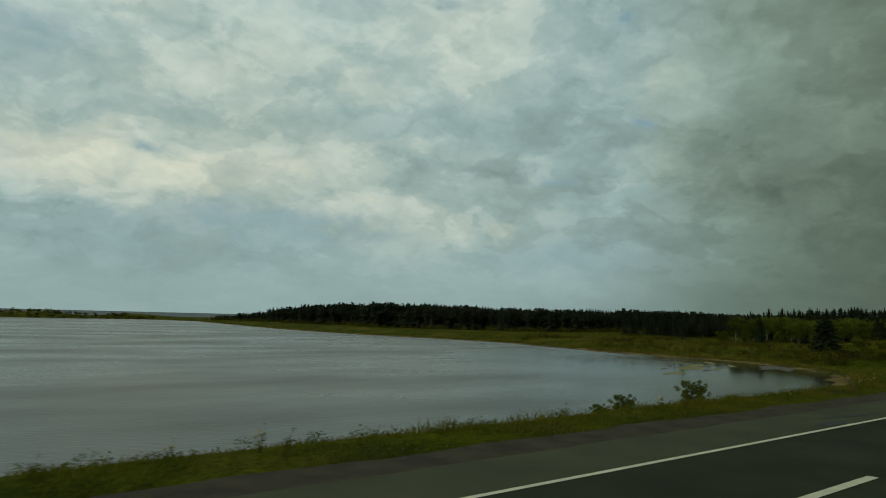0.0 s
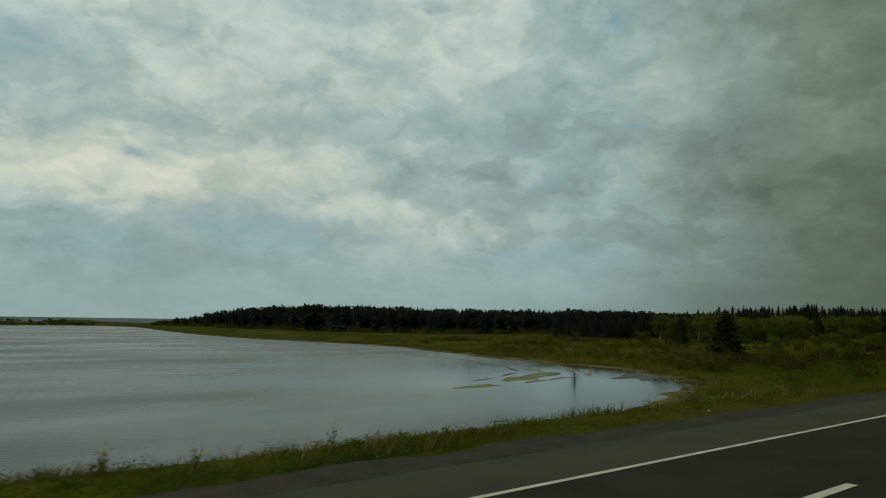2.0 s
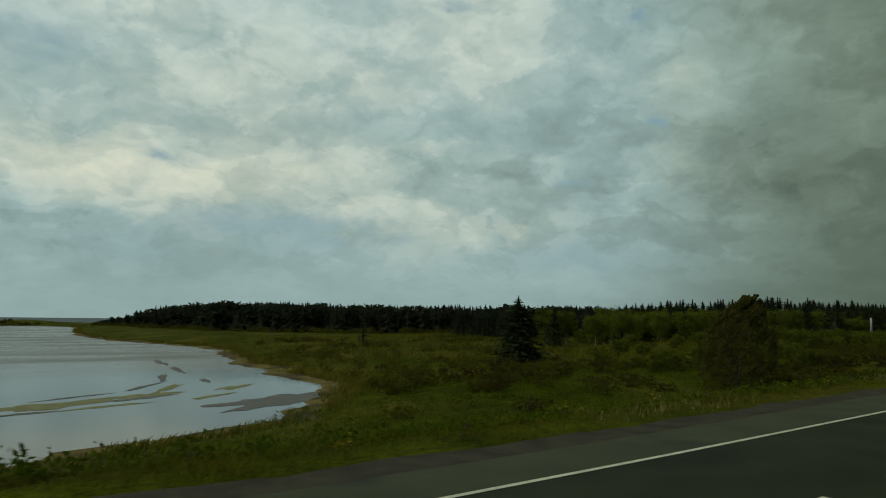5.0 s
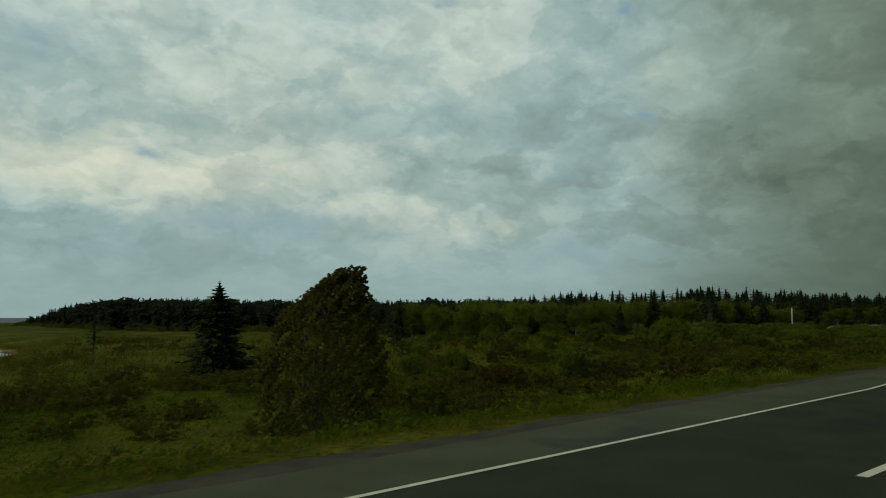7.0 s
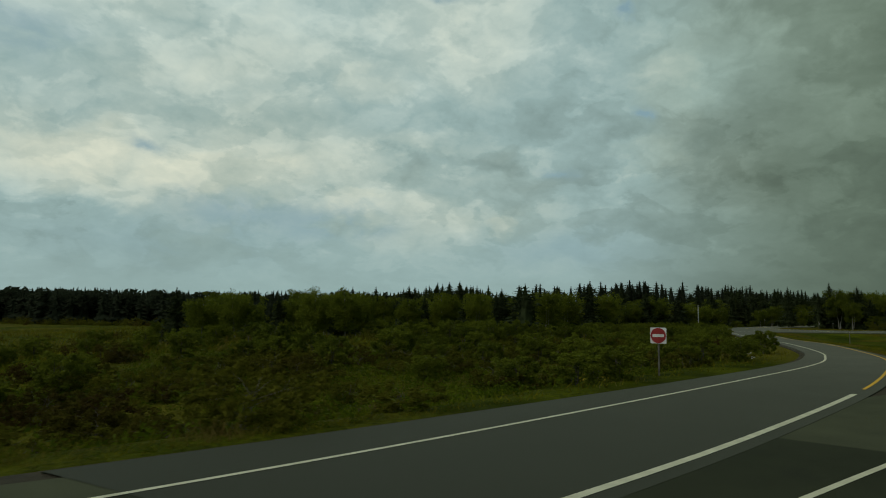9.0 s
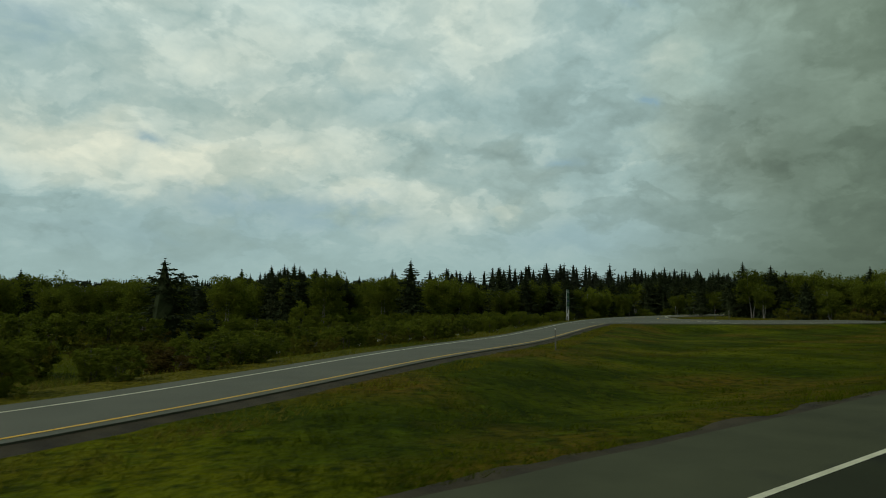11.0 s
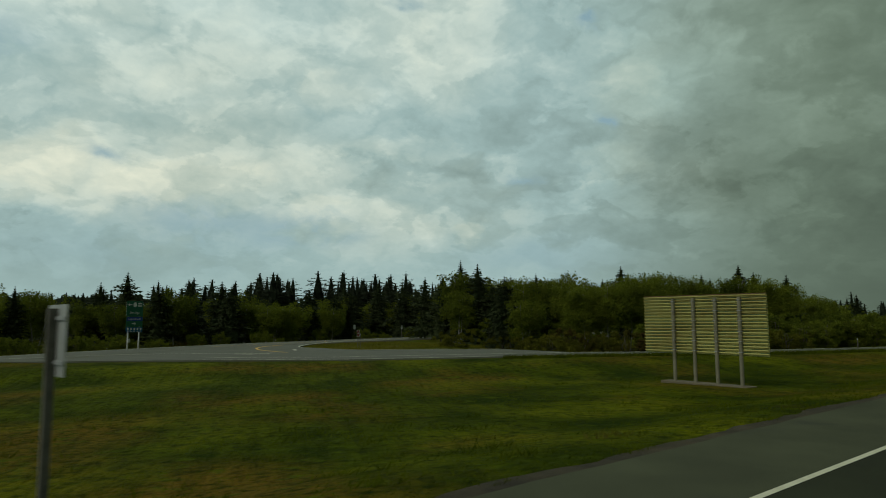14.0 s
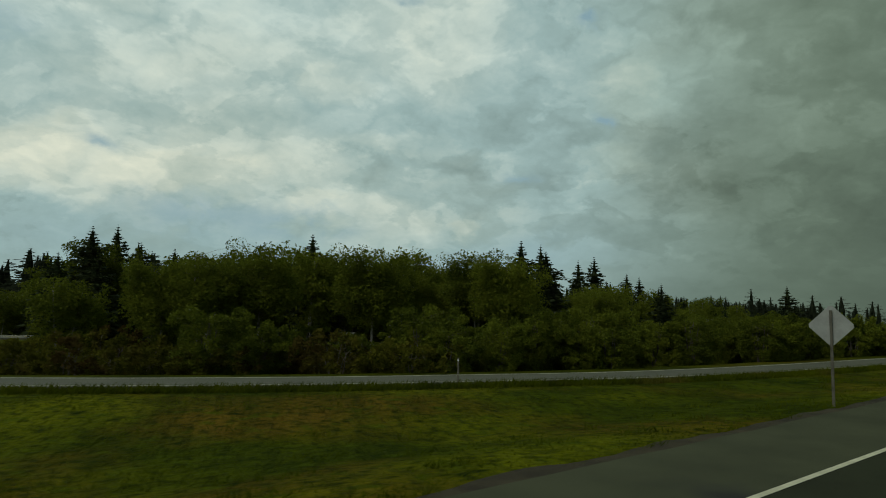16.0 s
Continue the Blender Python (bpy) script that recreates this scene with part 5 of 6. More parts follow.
def willow_parts(seed):
    """Several stems under one dense crown that the wind pulls to a peak."""
    rng, r = random.Random(seed), np.random.RandomState(seed)
    tv, tf, cen, rad = [], [], [], []
    for st in range(4):
        ox, oy = rng.uniform(-0.8, 0.8), rng.uniform(-0.8, 0.8)
        path = [(ox * (1 + i * 0.45) + 0.06 * i * i, oy * (1 + i * 0.45), -0.4 + 1.55 * i) for i in range(6)]
        tube(tv, tf, path, [0.15 * (1 - 0.16 * i) for i in range(6)])
        for i in range(2, 6):
            a = rng.random() * math.tau
            b = path[i]
            tube(tv, tf, [b, (b[0] + math.cos(a) * 0.8, b[1] + math.sin(a) * 0.8, b[2] + 0.7), (b[0] + math.cos(a) * 1.5 + 0.3, b[1] + math.sin(a) * 1.5, b[2] + 1.1)], [0.06, 0.035, 0.012], 4)
    for _ in range(400):
        u = rng.random() ** 0.9
        wide = float(np.interp(u, [0, 0.25, 0.5, 0.7, 0.85, 1.0], [3.9, 4.2, 4.0, 3.2, 2.0, 0.3]))
        mid = float(np.interp(u, [0, 0.5, 0.8, 1.0], [0.0, 0.2, 0.8, 1.9]))
        a, q = rng.random() * math.tau, rng.random() ** 0.42
        wide *= 0.9 + 0.16 * math.sin(3 * a + 5 * u) + 0.08 * math.sin(7 * a - 9 * u)
        cen.append((mid + math.cos(a) * q * wide * 0.9, math.sin(a) * q * wide * 0.9, 0.2 + 9.6 * u))
        rad.append(rng.uniform(0.3, 0.7))
    # loose windblown sprays that break the outline
    for _ in range(420):
        u = rng.random() ** 0.8
        wide = float(np.interp(u, [0, 0.25, 0.5, 0.7, 0.85, 1.0], [4.1, 4.4, 4.2, 3.4, 2.2, 0.8]))
        mid = float(np.interp(u, [0, 0.5, 0.8, 1.0], [0.0, 0.2, 0.8, 1.9]))
        a, q = rng.random() * math.tau, rng.uniform(0.85, 1.06)
        for j in range(3):
            cen.append((mid + math.cos(a) * q * wide + 0.24 * j, math.sin(a) * q * wide, 0.2 + 9.7 * u + 0.24 * j))
            rad.append(0.2 - 0.04 * j)
    for _ in range(60):
        u = rng.uniform(0.72, 1.0)
        mid = float(np.interp(u, [0.7, 1.0], [0.8, 2.1]))
        wide = float(np.interp(u, [0.72, 0.9, 1.0], [2.6, 1.4, 0.4]))
        cen.append((mid + rng.uniform(-1, 1) * wide, rng.uniform(-1, 1) * wide * 0.6, 0.3 + 9.8 * u))
        rad.append(rng.uniform(0.25, 0.45))
    return (tv, tf), leaf_cloud(r, cen, rad, 30, 0.1, 0.9)


M["willow_leaf"] = material("willow_leaf", (0.030, 0.032, 0.005), (0.135, 0.125, 0.026), 0.7, 0.7, 0.0, 6.0, 0.25, island=0.35)
let_light_through(M["willow_leaf"], 0.35)
willow = prototype("willow_tree", "trunk", "crown", willow_parts(7), M["bark"], M["willow_leaf"], "large windblown willow leaning over the meadow", "tree")
place(willow, 195.2, 39.0, 0.86, -0.6, sz=1.15)

# far woods
def far_forest(name, spots, label, whorls=8, stout=(1.2, 1.9), coarse=True):
    """One joined wood of many small spruces; spots are (x, y, height)."""
    r = random.Random(5)
    base = [spruce_parts(random.Random(200 + k), 1.0, whorls, 6 if coarse else 8, 0.19, 0.5, core=0.36, coarse=coarse, twigs=5)[1] for k in range(6)]
    base = [(np.array(v), np.array(f)) for v, f in base]
    # rounded broadleaved crowns among the spruces
    rr = np.random.RandomState(8)
    for _ in range(3):
        cen = rr.normal(0, 1, (16, 3))
        cen = cen / np.linalg.norm(cen, axis=1)[:, None] * np.array([0.15, 0.15, 0.27]) + np.array([0, 0, 0.62])
        base.append(leaf_cloud(rr, cen, [0.11] * 16, 9, 0.055))
    pick = [0, 1, 2, 3, 4, 5, 0, 1, 2, 3, 4, 5, 6, 7, 8] if coarse else range(6)
    V, F, n = [], [], 0
    xs, ys = np.array([q[0] for q in spots]), np.array([q[1] for q in spots])
    zs = land_height(xs, ys)
    for (x, y, h), z0 in zip(spots, zs):
        bv, bf = base[r.choice(pick)]
        a = r.random() * 6.28
        c, s = math.cos(a), math.sin(a)
        w = h * r.uniform(*stout)
        h = h * r.uniform(0.88, 1.06)
        V.append(np.stack([x + (bv[:, 0] * c - bv[:, 1] * s) * w, y + (bv[:, 0] * s + bv[:, 1] * c) * w, z0 + bv[:, 2] * h], 1))
        F.append(bf + n)
        n += len(bv)
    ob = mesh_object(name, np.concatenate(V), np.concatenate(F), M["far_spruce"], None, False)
    return tagged(ob, label, "forest", kind="stuff")


FRONT = [(258, 690), (262, 560), (264, 480), (268, 400), (276, 330), (300, 290), (330, 272), (410, 258), (520, 250)]


def forest_spots(rng, count, front, depth, hlo, hhi):
    seg = [math.dist(a, b) for a, b in zip(front, front[1:])]
    out = []
    for _ in range(count):
        t = rng.random() * sum(seg)
        k = 0
        while t > seg[k]:
            t -= seg[k]
            k += 1
        (x0, y0), (x1, y1) = front[k], front[k + 1]
        u = t / seg[k]
        back = depth * rng.random() ** 1.3
        nx, ny = (y0 - y1) / seg[k], (x1 - x0) / seg[k]
        out.append((x0 + (x1 - x0) * u + nx * back + rng.uniform(-7, 7), y0 + (y1 - y0) * u + ny * back + rng.uniform(-7, 7), rng.uniform(hlo, hhi)))
    return out


spots = forest_spots(rng, 1900, FRONT, 46, 16.2, 17.4)
spots = [(x, y, h * (1 + 0.04 * float(wobble(x, y, 19))) * (0.22 + 0.78 * float(smooth(705, 470, y))) * (0.83 + 0.18 * float(smooth(290, 400, y)))) for x, y, h in spots]
far_forest("far_forest", spots, "dense dark spruce wood behind the meadow")
far_forest("far_forest", [(x, y, h * (0.66 + 0.48 * float(smooth(370, 450, x)) - 0.14 * float(smooth(560, 640, x)))) for x, y, h in forest_spots(rng, 430, [(300, 190), (340, 186), (400, 168), (470, 150), (640, 150), (900, 170)], 42, 14.6, 16.6)], "dark spruce wood behind the slip road", 17, (1.5, 2.2), False)
far_forest("far_forest", forest_spots(rng, 160, [(530, 40), (640, 34), (900, 30)], 50, 8, 11), "dark spruce wood along the highway", 12, (1.3, 2.0), False)
# scrub at the foot of the far wood and on the dunes
def scrub(name, spots, label, leaf, per=22):
    r = np.random.RandomState(17)
    cen, rad = [], []
    for x, y, q in spots:
        z0 = float(land_height(x, y))
        for _ in range(5):
            cen.append((x + r.normal(0, q * 0.6), y + r.normal(0, q * 0.6), z0 + abs(r.normal(0.35, 0.25)) * q))
            rad.append(q * 0.55)
    v, f = leaf_cloud(r, cen, rad, per, leaf, 0.3)
    return tagged(mesh_object(name, v, f, M["bush_leaf"], None, False), label, "shrubs", kind="stuff")


thicket = []
while len(thicket) < 420:
    x, y = rng.uniform(165, 400), rng.uniform(85, 215)
    if float(poly_distance(np.array([x]), np.array([y]), LAKE)[0]) < 14 or y < float(ramp_side(x)) + 14:
        continue
    if rng.random() < float(smooth(-0.2, 0.5, wobble(x, y, 15, 0.6))) * (0.35 + 0.65 * float(smooth(190, 240, x))):
        thicket.append((x, y, rng.uniform(0.8, 1.9)))
scrub("meadow_thicket", thicket, "brownish-green thicket across the far meadow", 0.2)
scrub("far_bushes", far_bushes, "brownish-green bushes far out on the meadow", 0.11, 50)
scrub("wood_edge_scrub", [(x, y, rng.uniform(1.4, 3.2)) for x, y, h in forest_spots(rng, 430, [(p[0] - 9, p[1] - 9) for p in FRONT], 12, 1, 2)], "grey-green scrub at the foot of the wood", 0.32)
scrub("dune_scrub", [(rng.uniform(20, 225), rng.uniform(738, 800), rng.uniform(1.4, 3.6)) for _ in range(130)], "dark low scrub on the dunes", 0.5)


# ------------------------------------------------------------------ roadside plants
def weed_parts(seed, kind):
    """A stalk plant: stems with leaves and a flower head."""
    r, rng = np.random.RandomState(seed), random.Random(seed)
    tv, tf, cen, rad, heads = [], [], [], [], []
    for _ in range(5):
        a, h = rng.random() * math.tau, rng.uniform(0.5, 1.0)
        tip = (math.cos(a) * 0.2 + 0.1 * h, math.sin(a) * 0.2, h)
        tube(tv, tf, [(0, 0, -0.05), (tip[0] * 0.4, tip[1] * 0.4, h * 0.6), tip], [0.008, 0.006, 0.004], 4)
        for q in range(4):
            u = rng.uniform(0.15, 0.8)
            cen.append((tip[0] * u, tip[1] * u, h * u))
            rad.append(0.12)
        heads.append(tip)
    lv, lf = leaf_cloud(r, cen, rad, 5, 0.04)
    hv, hf = leaf_cloud(r, heads, [0.09] * 5, 16, 0.025)
    return (tv, tf), (lv, lf), (hv, hf)


for kind, mat, label, count, lo, hi in (("goldenrod", "yellow_flower", "yellow goldenrod in the roadside grass", 34, 2, 250), ("wild_carrot", "white_flower", "white umbel flowers in the rough grass", 34, 262, 400), ("dock", "brown_seed", "brown dock seed stalk on the verge", 30, 2, 240)):
    p = weed_parts(len(kind), kind)
    e = new(kind)
    part("stalk", *p[0], M["stem"], e)
    part("foliage", *p[1], M["grass"], e)
    for hv in np.split(p[2][0], 5):
        part("flower_head", hv, p[2][1][:16], M[mat], e)
    tagged(e, label, "plant", kind + " plants")
    for _ in range(count):
        x = rng.uniform(lo, hi)
        y = float(road_y(x) + pave_off(x)) + rng.uniform(1.9, 4.5)
        if x > 228:
            y = float(ramp_side(x)) + rng.uniform(3.4, 5.2)
        place(e, x, y, rng.uniform(0.8, 1.5) * (0.36 if kind == "wild_carrot" else 0.5), rng.random() * 6)
# leafy saplings on the lake bank
for x, y, sc in ((28.0, 16.9, 0.27), (24.2, 17.8, 0.22), (22.6, 17.8, 0.15)):
    place(FINE[1], x, y, sc * 1.1, 0.3, sz=1.2)


# ------------------------------------------------------------------ lake margin
def mat_patch(name, cx, cy, lx, ly, turn, material_, label, z=0.012, seed=1, parent=None):
    """A ragged flat raft of weed or mud on the water."""
    r = random.Random(seed)
    v = [(0, 0, z + 0.02)]
    n = 40
    ph = [r.random() * 6.28 for _ in range(5)]
    for i in range(n):
        a = math.tau * i / n
        k = 1 + 0.18 * math.sin(3 * a + ph[0]) + 0.16 * math.sin(5 * a + ph[1]) + 0.13 * math.sin(9 * a + ph[2]) + 0.1 * math.sin(14 * a + ph[3])
        v.append((math.cos(a) * lx * k, math.sin(a) * ly * k, z))
    f = [(0, i + 1, (i + 1) % n + 1) for i in range(n)]
    ob = mesh_object(name, v, f, material_, None, True)
    ob.matrix_basis = pose(cx, cy, WATER, 0, 0, turn)
    return tagged(ob, label, "algae" if "algae" in name else "mud", "rafts on the lake")


for k, (cx, cy, lx, ly, turn) in enumerate(((119, 75.5, 4.6, 1.5, 10), (137, 83, 7.0, 2.4, 22), (147, 87.5, 5.0, 2.0, 15), (131, 80.5, 3.0, 0.8, 15), (160, 92, 4.0, 1.2, 40), (141, 79, 5.0, 0.7, 18), (152, 95, 6.0, 0.8, 60), (154, 83, 4.0, 0.7, 35))):
    mat_patch("algae_raft", cx, cy, lx, ly, turn, M["algae"], "yellow-green algae raft on still water", seed=k)
for k, (cx, cy, lx, ly, turn) in enumerate(((133, 77, 3.5, 0.6, 15), (160.5, 75.5, 9.0, 4.0, 22), (146, 85, 4.5, 0.8, 25), (158, 74.5, 8.0, 2.6, 38), (160, 104, 3.0, 0.6, 80), (140, 90, 5.0, 0.45, 30), (150, 99, 6.0, 0.5, 55), (156, 112, 7.0, 0.6, 75), (163, 128, 8.0, 0.7, 80), (128, 84, 3.0, 0.35, 20), (166, 150, 9.0, 0.8, 82))):
    mat_patch("mud_bank", cx, cy, lx, ly, turn, M["mud"], "dark brown mud bank just above water", z=0.02, seed=30 + k)


# ------------------------------------------------------------------ signs and posts
def box(bm, x0, x1, y0, y1, z0, z1):
    bmesh.ops.create_cube(bm, size=1, matrix=Matrix.LocRotScale(((x0 + x1) / 2, (y0 + y1) / 2, (z0 + z1) / 2), None, (x1 - x0, y1 - y0, z1 - z0)))


def bm_part(name, bm, mat, parent, label="", bevel=0.0):
    if bevel:
        bmesh.ops.bevel(bm, geom=bm.edges[:], offset=bevel, segments=1, affect="EDGES")
    me = bpy.data.meshes.new(name)
    bm.to_mesh(me)
    bm.free()
    me.materials.append(mat)
    ob = new(name, me)
    ob.parent = parent
    if label:
        ob["label"] = label
    return ob


def box_part(name, dims, mat, parent, label="", bevel=0.0):
    bm = bmesh.new()
    box(bm, *dims)
    return bm_part(name, bm, mat, parent, label, bevel)


def plate(name, outline, thick, mat, parent, label=""):
    """A flat plate in the y-z plane, thick along x."""
    bm = bmesh.new()
    a = [bm.verts.new((thick / 2, p[0], p[1])) for p in outline]
    b = [bm.verts.new((-thick / 2, p[0], p[1])) for p in outline]
    bm.faces.new(a)
    bm.faces.new(b[::-1])
    n = len(outline)
    for i in range(n):
        bm.faces.new((a[i], b[i], b[(i + 1) % n], a[(i + 1) % n]))
    bmesh.ops.recalc_face_normals(bm, faces=bm.faces[:])
    return bm_part(name, bm, mat, parent, label)


def rounded(y0, y1, z0, z1, r=0.05, n=4):
    out = []
    for cy, cz, a0 in ((y1 - r, z1 - r, 0), (y0 + r, z1 - r, 90), (y0 + r, z0 + r, 180), (y1 - r, z0 + r, 270)):
        for k in range(n + 1):
            a = radians(a0 + 90 * k / n)
            out.append((cy + r * math.cos(a), cz + r * math.sin(a)))
    return out


def disc(cy, cz, r, n=28):
    return [(cy + r * math.cos(math.tau * k / n), cz + r * math.sin(math.tau * k / n)) for k in range(n)]


def diamond_sign(x, y, half, centre, turn):
    g = float(land_height(x, y))
    e = new("road_sign")
    e.matrix_basis = pose(x, y, 0, 0, 0, turn)
    r = 0.06
    plate("panel", [(half - r, centre - r), (half - r, centre + r), (r, centre + half - r), (-r, centre + half - r), (-half + r, centre + r), (-half + r, centre - r), (-r, centre - half + r), (r, centre - half + r)], 0.012, M["alu"], e, "bare grey aluminium back")
    box_part("post", (-0.11, -0.012, -0.045, 0.045, g - 0.3, centre + half * 0.72), M["wood_post"], e, "weathered square timber post", 0.006)
    for dz in (-half * 0.35, half * 0.35):
        box_part("bolt", (0.006, 0.014, -0.012, 0.012, centre + dz - 0.012, centre + dz + 0.012), M["galv"], e)
    return tagged(e, "back of a diamond warning sign on a timber post", "road sign", "diamond signs")


def rect_sign(x, y, w, z0, z1, turn, label):
    g = float(land_height(x, y))
    e = new("road_sign")
    e.matrix_basis = pose(x, y, 0, 0, 0, turn)
    plate("panel", rounded(-w / 2, w / 2, z0, z1, 0.04), 0.012, M["alu"], e, "bare grey aluminium back")
    box_part("post", (-0.12, -0.012, -0.05, 0.05, g - 0.3, z1 - 0.05), M["wood_post"], e, "weathered square timber post", 0.006)
    box_part("stiffener", (-0.03, -0.008, -w * 0.42, w * 0.42, z0 + 0.15, z0 + 0.2), M["galv"], e)
    box_part("stiffener", (-0.03, -0.008, -w * 0.42, w * 0.42, z1 - 0.2, z1 - 0.15), M["galv"], e)
    return tagged(e, label, "road sign")


diamond_sign(315.2, 12.9, 0.66, 2.40, -5)
diamond_sign(426.5, 11.7, 0.76, 2.72, 14)
rect_sign(351.9, 12.8, 0.95, 2.13, 3.04, 0, "back of a square sign on a timber post")
rect_sign(386.6, 12.2, 0.80, 1.02, 3.02, -9, "back of a tall narrow sign on a post")


def guide_sign_back():
    """The large highway sign seen from behind: ribbed boards on four steel posts on a slab."""
    e = new("highway_sign")
    x0, ya, yb, z0, z1 = 389.3, 19.6, 28.0, 0.66, 4.22
    e.matrix_basis = pose(x0, (ya + yb) / 2, 0, 0, 0, -6.2)
    half, g = (yb - ya) / 2, -1.15
    rows = 18
    h = (z1 - z0) / rows
    for k in range(rows):
        bm = bmesh.new()
        box(bm, -0.02, 0.02, -half, half, z0 + k * h + 0.02, z0 + (k + 1) * h - 0.02)
        box(bm, -0.12, -0.02, -half, half, z0 + (k + 1) * h - 0.05, z0 + (k + 1) * h - 0.025)
        box(bm, -0.12, -0.105, -half, half, z0 + (k + 1) * h - 0.085, z0 + (k + 1) * h - 0.05)
        bm_part("board", bm, M["sign_board"], e)
    box_part("face", (0.022, 0.03, -half, half, z0, z1), M["green_sign"], e)
    box_part("top_rail", (-0.06, 0.03, -half, half, z1, z1 + 0.03), M["rust"], e)
    for py in (25.7, 24.25, 22.75, 21.2):
        q = py - (ya + yb) / 2
        v, f = [], []
        tube(v, f, [(-0.19, q, g - 0.4), (-0.19, q, 1.5), (-0.19, q, z1 - 0.16), (-0.19, q, z1 - 0.155)], [0.11, 0.11, 0.11, 0.001], 12)
        post = part("post", v, f, M["steel_post"], e, "round galvanised steel post")
        for b in range(6):
            z = z0 + 0.2 + b * 0.6
            box_part("clamp", (-0.31, -0.06, q - 0.125, q + 0.125, z, z + 0.03), M["galv"], post)
    slab = box_part("footing", (-0.75, 0.3, -3.2, 2.6, g - 0.4, max(float(land_height(x0, q)) for q in (20.5, 22, 24, 26)) + 0.05), M["concrete"], e, "thin concrete footing slab", 0.03)
    return tagged(e, "ribbed yellowish back of a large highway sign", "highway sign")


guide_sign_back()


def lamp_post():
    e = new("street_lamp")
    e.matrix_basis = pose(334.1, 12.0, 0, 0, 0, 0)
    g = float(land_height(334.1, 12.0))
    v, f = [], []
    up = [(0, 0, 0.05), (0, 0, 0.35), (0, 0, 6.0), (0, 0, 11.4)]
    arc = [(0.0, -1.5 + 1.5 * math.cos(a), 11.4 + 1.5 * math.sin(a)) for a in (0.3, 0.6, 0.9, 1.2, 1.5)]
    arm = [(0.0, -2.6, 13.05), (0.0, -3.6, 13.1)]
    path = up + arc + arm
    tube(v, f, path, [0.125, 0.12, 0.1, 0.08, 0.08, 0.075, 0.07, 0.065, 0.06, 0.05, 0.045], 14)
    part("pole", v, f, M["pole"], e, "tapered galvanised steel pole")
    box_part("base_plate", (-0.17, 0.17, -0.17, 0.17, 0.02, 0.06), M["galv"], e, "", 0.01)
    box_part("footing", (-0.22, 0.22, -0.22, 0.22, g - 0.3, 0.02), M["concrete"], e, "round-edged concrete footing", 0.04)
    bm = bmesh.new()
    bmesh.ops.create_uvsphere(bm, u_segments=14, v_segments=8, radius=1, matrix=Matrix.LocRotScale((0, -3.9, 13.05), None, (0.17, 0.42, 0.1)))
    bm_part("lamp_head", bm, M["alu"], e)
    return tagged(e, "tall curved galvanised street lamp at the kerb", "street lamp")


lamp_post()


def sign_text(body, size, y, z, parent, mat, x=-0.02):
    cu = bpy.data.curves.new("lettering", "FONT")
    cu.body, cu.size, cu.align_x, cu.align_y = body, size, "CENTER", "CENTER"
    cu.extrude = 0.002
    cu.materials.append(mat)
    me = bpy.data.meshes.new_from_object(bpy.data.objects.new("lettering", cu))
    ob = new("lettering", me)
    ob.parent = parent
    ob.matrix_basis = Matrix.Translation((x, y, z)) @ Euler((radians(90), 0, radians(-90))).to_matrix().to_4x4()
    return ob


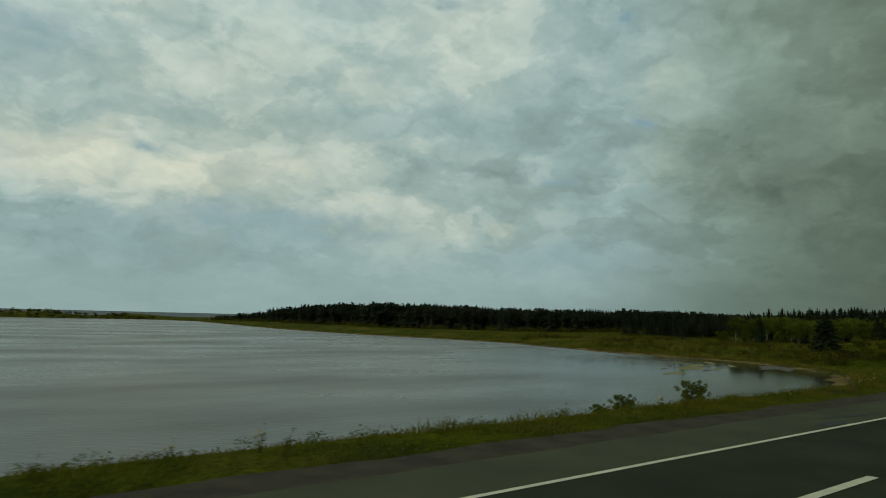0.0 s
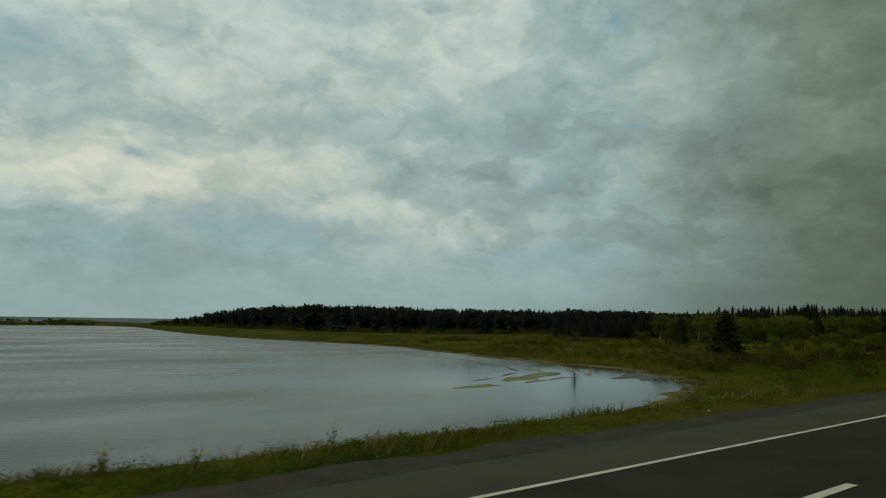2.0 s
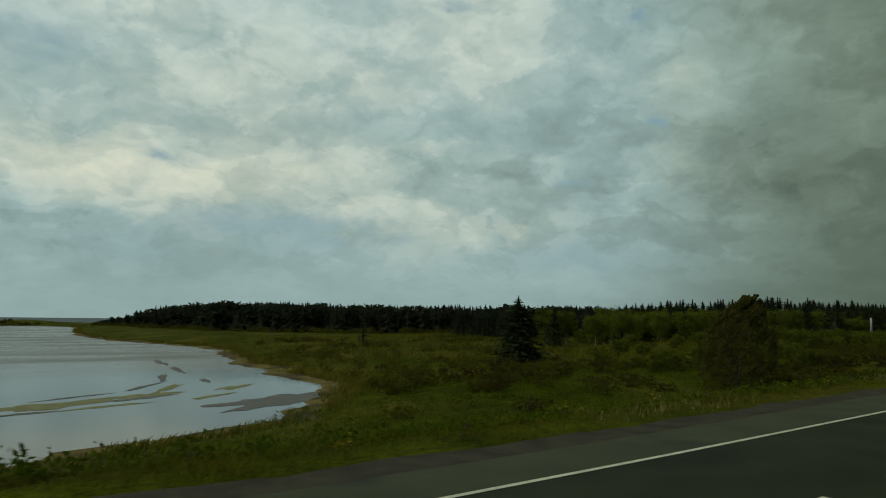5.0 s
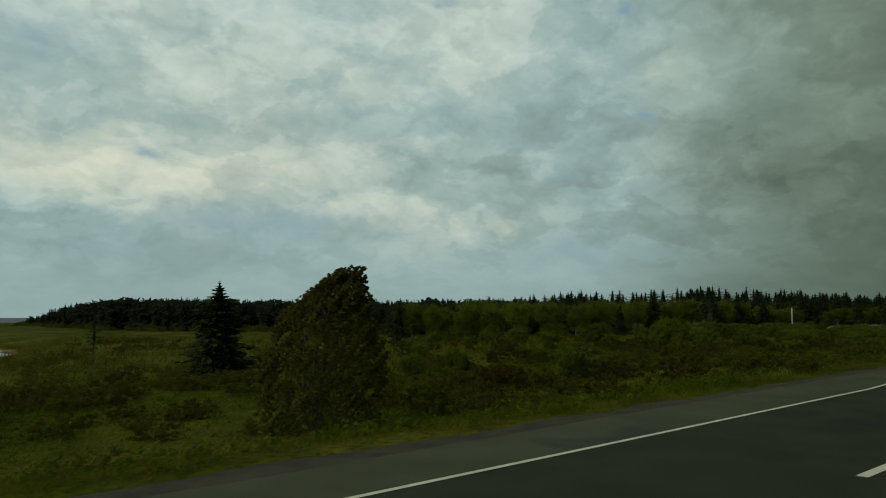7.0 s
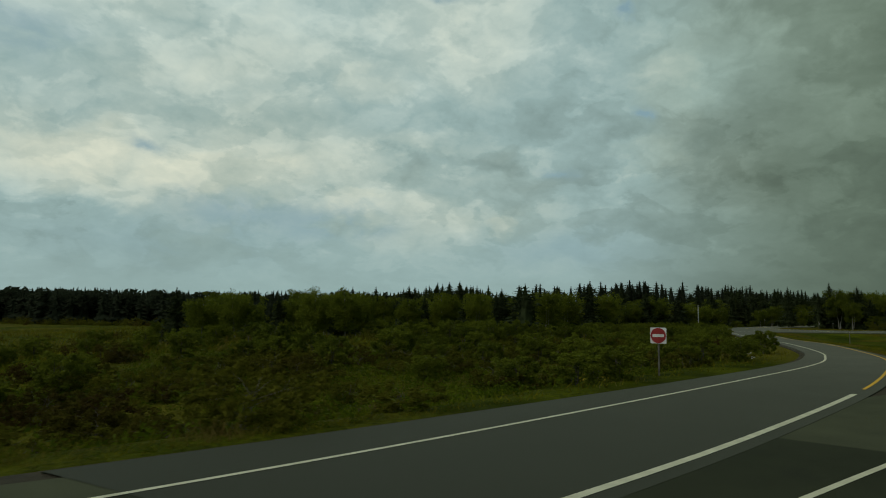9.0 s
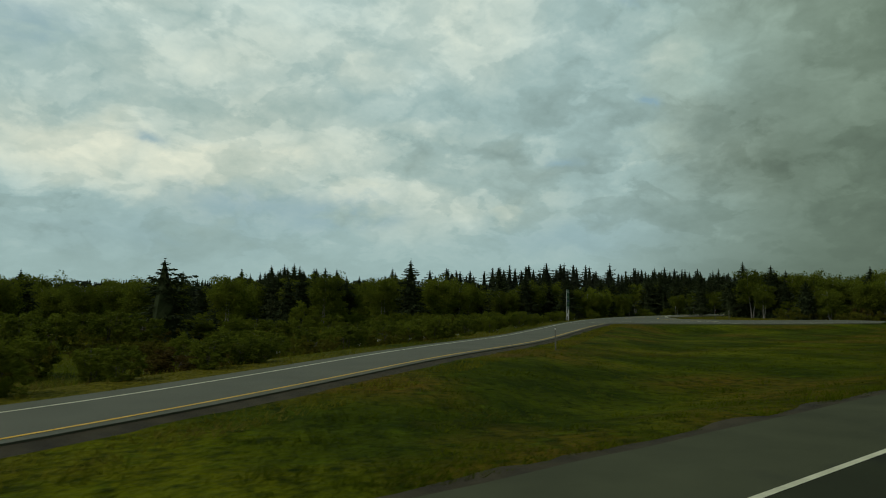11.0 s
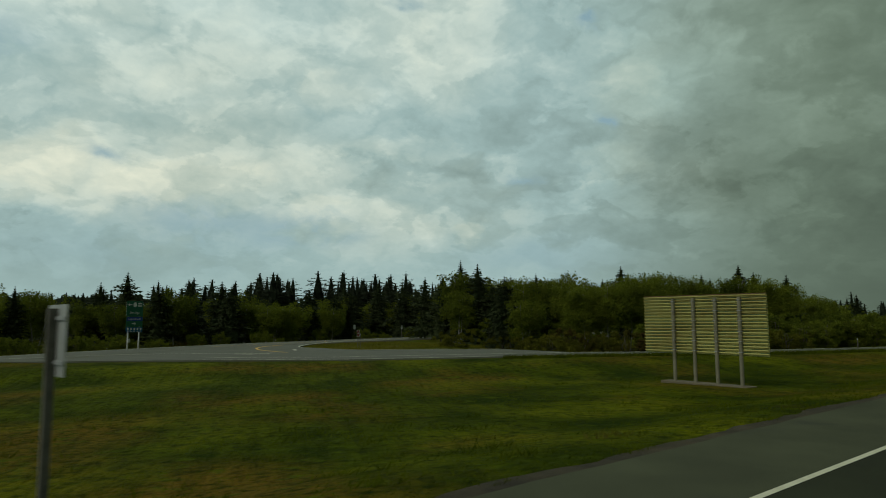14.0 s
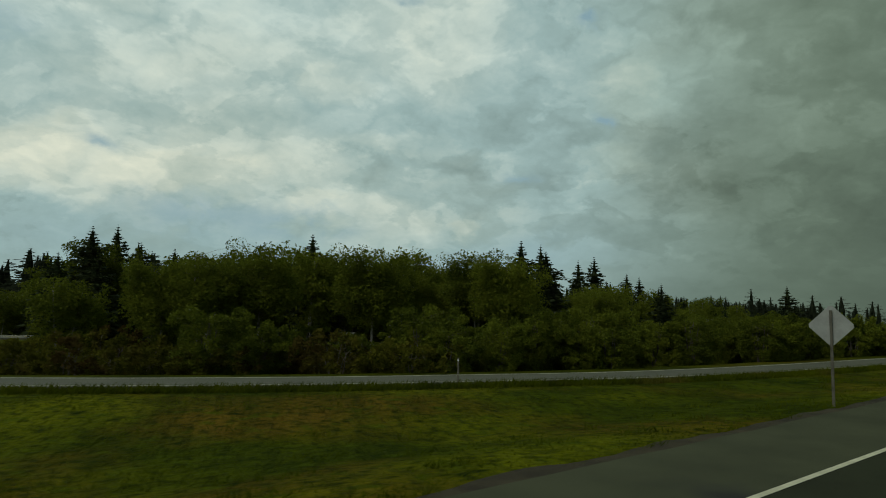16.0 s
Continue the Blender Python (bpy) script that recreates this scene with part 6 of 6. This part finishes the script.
def direction_sign():
    e = new("direction_sign")
    # local -x faces the traffic; +y is to the reader's left
    e.matrix_basis = pose(377.8, 93.4, 0, 0, 0, 121 - 0)
    g = float(land_height(377.8, 93.4))
    for q in (-0.95, 0.95):
        box_part("post", (0.03, 0.15, q - 0.08, q + 0.08, g - 0.3, 5.0), M["white_post"], e, "pale painted timber post", 0.01)
    top = plate("panel", rounded(-1.42, 1.42, 3.3, 5.2, 0.12), 0.03, M["green_sign"], e, "green panel with white border")
    plate("border", rounded(-1.42, 1.42, 3.3, 5.2, 0.12), 0.02, M["white_sheet"], e).location.x = 0.012
    low = plate("panel", rounded(-1.42, 1.42, 1.98, 3.28, 0.1), 0.03, M["green_sign"], e, "green panel with right arrow")
    plate("panel", rounded(-1.36, 1.36, 2.72, 3.2, 0.05), 0.034, M["blue_sign"], e, "blue destination strip").location.x = -0.006
    svc = plate("panel", rounded(-1.42, 1.42, 1.3, 1.94, 0.08), 0.03, M["service_blue"], e, "blue services panel")
    for pl, zc, d in ((top, 4.75, 1), (low, 2.38, -1)):
        yc = 0.85 if d == 1 else 0.1
        arrow = [(yc + d * 0.36, zc), (yc + d * 0.12, zc + 0.2), (yc + d * 0.12, zc + 0.07), (yc - d * 0.34, zc + 0.07), (yc - d * 0.34, zc - 0.07), (yc + d * 0.12, zc - 0.07), (yc + d * 0.12, zc - 0.2)]
        if d == -1:
            arrow = arrow[::-1]
        plate("arrow", arrow, 0.006, M["white_sheet"], pl).location.x = -0.02
    plate("route_shield", disc(0.0, 4.75, 0.3), 0.006, M["white_sheet"], top).location.x = -0.02
    for y0, y1, z in ((-1.2, -0.5, 4.9), (-1.2, -0.5, 4.6)):
        plate("lettering_bar", rounded(y0, y1, z - 0.09, z + 0.09, 0.02), 0.006, M["white_sheet"], top).location.x = -0.02
    sign_text("Port Elgin", 0.42, 0.0, 3.72, top, M["white_sheet"], -0.022)
    sign_text("Cape Jourimain", 0.34, 0.0, 2.96, low, M["white_sheet"], -0.03)
    box_part("cabinet", (-0.12, 0.03, 0.72, 1.06, 0.05, 0.5), M["white_post"], e, "small white box on the post", 0.01)
    for k in range(5):
        y = -1.1 + k * 0.55
        plate("symbol", rounded(y - 0.13, y + 0.13, 1.56, 1.84, 0.03), 0.006, M["white_sheet"], svc).location.x = -0.02
        plate("lettering_bar", rounded(y - 0.14, y + 0.14, 1.38, 1.45, 0.01), 0.006, M["white_sheet"], svc).location.x = -0.02
    return tagged(e, "tall green and blue direction sign on two posts", "direction sign")


direction_sign()


def small_sign(name, x, y, w, z0, z1, turn, face, label, bar=None, round_=False, plate_back=False):
    """A small face on a slender post; local -x is the face."""
    e = new(name)
    e.matrix_basis = pose(x, y, 0, 0, 0, turn)
    g = float(land_height(x, y))
    box_part("post", (0.02, 0.09, -0.04, 0.04, g - 0.3, z1 - 0.05), M["wood_post"], e, "", 0.005)
    if round_:
        p = plate("panel", rounded(-w / 2, w / 2, z0, z1, 0.05), 0.012, M["white_sheet"], e, "white square plate")
        c = plate("disc", disc(0, (z0 + z1) / 2, w * 0.48), 0.008, M[face], p)
        c.location.x = -0.012
        plate("bar", rounded(-w * 0.36, w * 0.36, (z0 + z1) / 2 - w * 0.09, (z0 + z1) / 2 + w * 0.09, 0.01), 0.006, M["white_sheet"], p).location.x = -0.021
    else:
        p = plate("panel", rounded(-w / 2, w / 2, z0, z1, 0.04), 0.012, M[face], e)
        if bar:
            for zc in bar:
                plate("lettering_bar", rounded(-w * 0.36, w * 0.36, zc - 0.05, zc + 0.05, 0.01), 0.006, M["white_sheet"], p).location.x = -0.012
    return tagged(e, label, "road sign")


small_sign("no_entry_sign", 253.9, 21.5, 0.78, 1.40, 2.18, 20, "red_sheet", "red no-entry disc on a white plate", round_=True)
small_sign("no_entry_sign", 398.6, 74.2, 0.82, 0.68, 1.5, 120, "red_sheet", "red no-entry disc at the side road", round_=True)
small_sign("side_road_sign", 426.4, 101.0, 0.62, 1.0, 1.75, 120, "white_sheet", "small white sign beside the side road")
small_sign("side_road_sign", 424.6, 113.5, 0.7, 0.9, 1.75, 110, "white_sheet", "small white sign at the wood edge")
small_sign("kilometre_marker", 224.7, 19.0, 0.12, -0.33, -0.15, 30, "white_sheet", "small white and blue marker in grass")


def marker_post(x, y, top, label):
    e = new("marker_post")
    e.matrix_basis = pose(x, y, 0, 0, 0, 20)
    g = float(land_height(x, y))
    box_part("post", (-0.015, 0.015, -0.04, 0.04, g - 0.2, top), M["wood_post"], e, "", 0.004)
    box_part("reflector", (-0.022, -0.016, -0.035, 0.035, top - 0.16, top - 0.06), M["white_sheet"], e)
    return tagged(e, label, "marker post", "marker posts")


for x, y, t in ((421.2, 25.4, 0.95), (308.6, 33.5, 1.15), (396.0, 70.0, 1.2), (262.0, 13.0, 1.0)):
    marker_post(x, y, t, "thin weathered marker post beside the slip road")

# litter on the verge
for k, (x, y) in enumerate(((352.5, 12.6), (332.0, 20.5), (318, 14.6), (341, 15.9), (146, 12.9), (110, 12.6), (72, 12.5))):
    bm = bmesh.new()
    bmesh.ops.create_icosphere(bm, subdivisions=2, radius=0.05)
    r = random.Random(k)
    for q in bm.verts:
        q.co = Vector((q.co.x * 1.6, q.co.y, q.co.z * 0.35)) * r.uniform(0.7, 1.25)
    me = bpy.data.meshes.new("paper_scrap")
    bm.to_mesh(me)
    bm.free()
    me.materials.append(M["white_sheet"])
    ob = new("paper_scrap", me)
    ob.location = (x, y, float(land_height(x, y)) + 0.03)
    tagged(ob, "crumpled white paper scrap in the grass", "litter", "litter scraps")
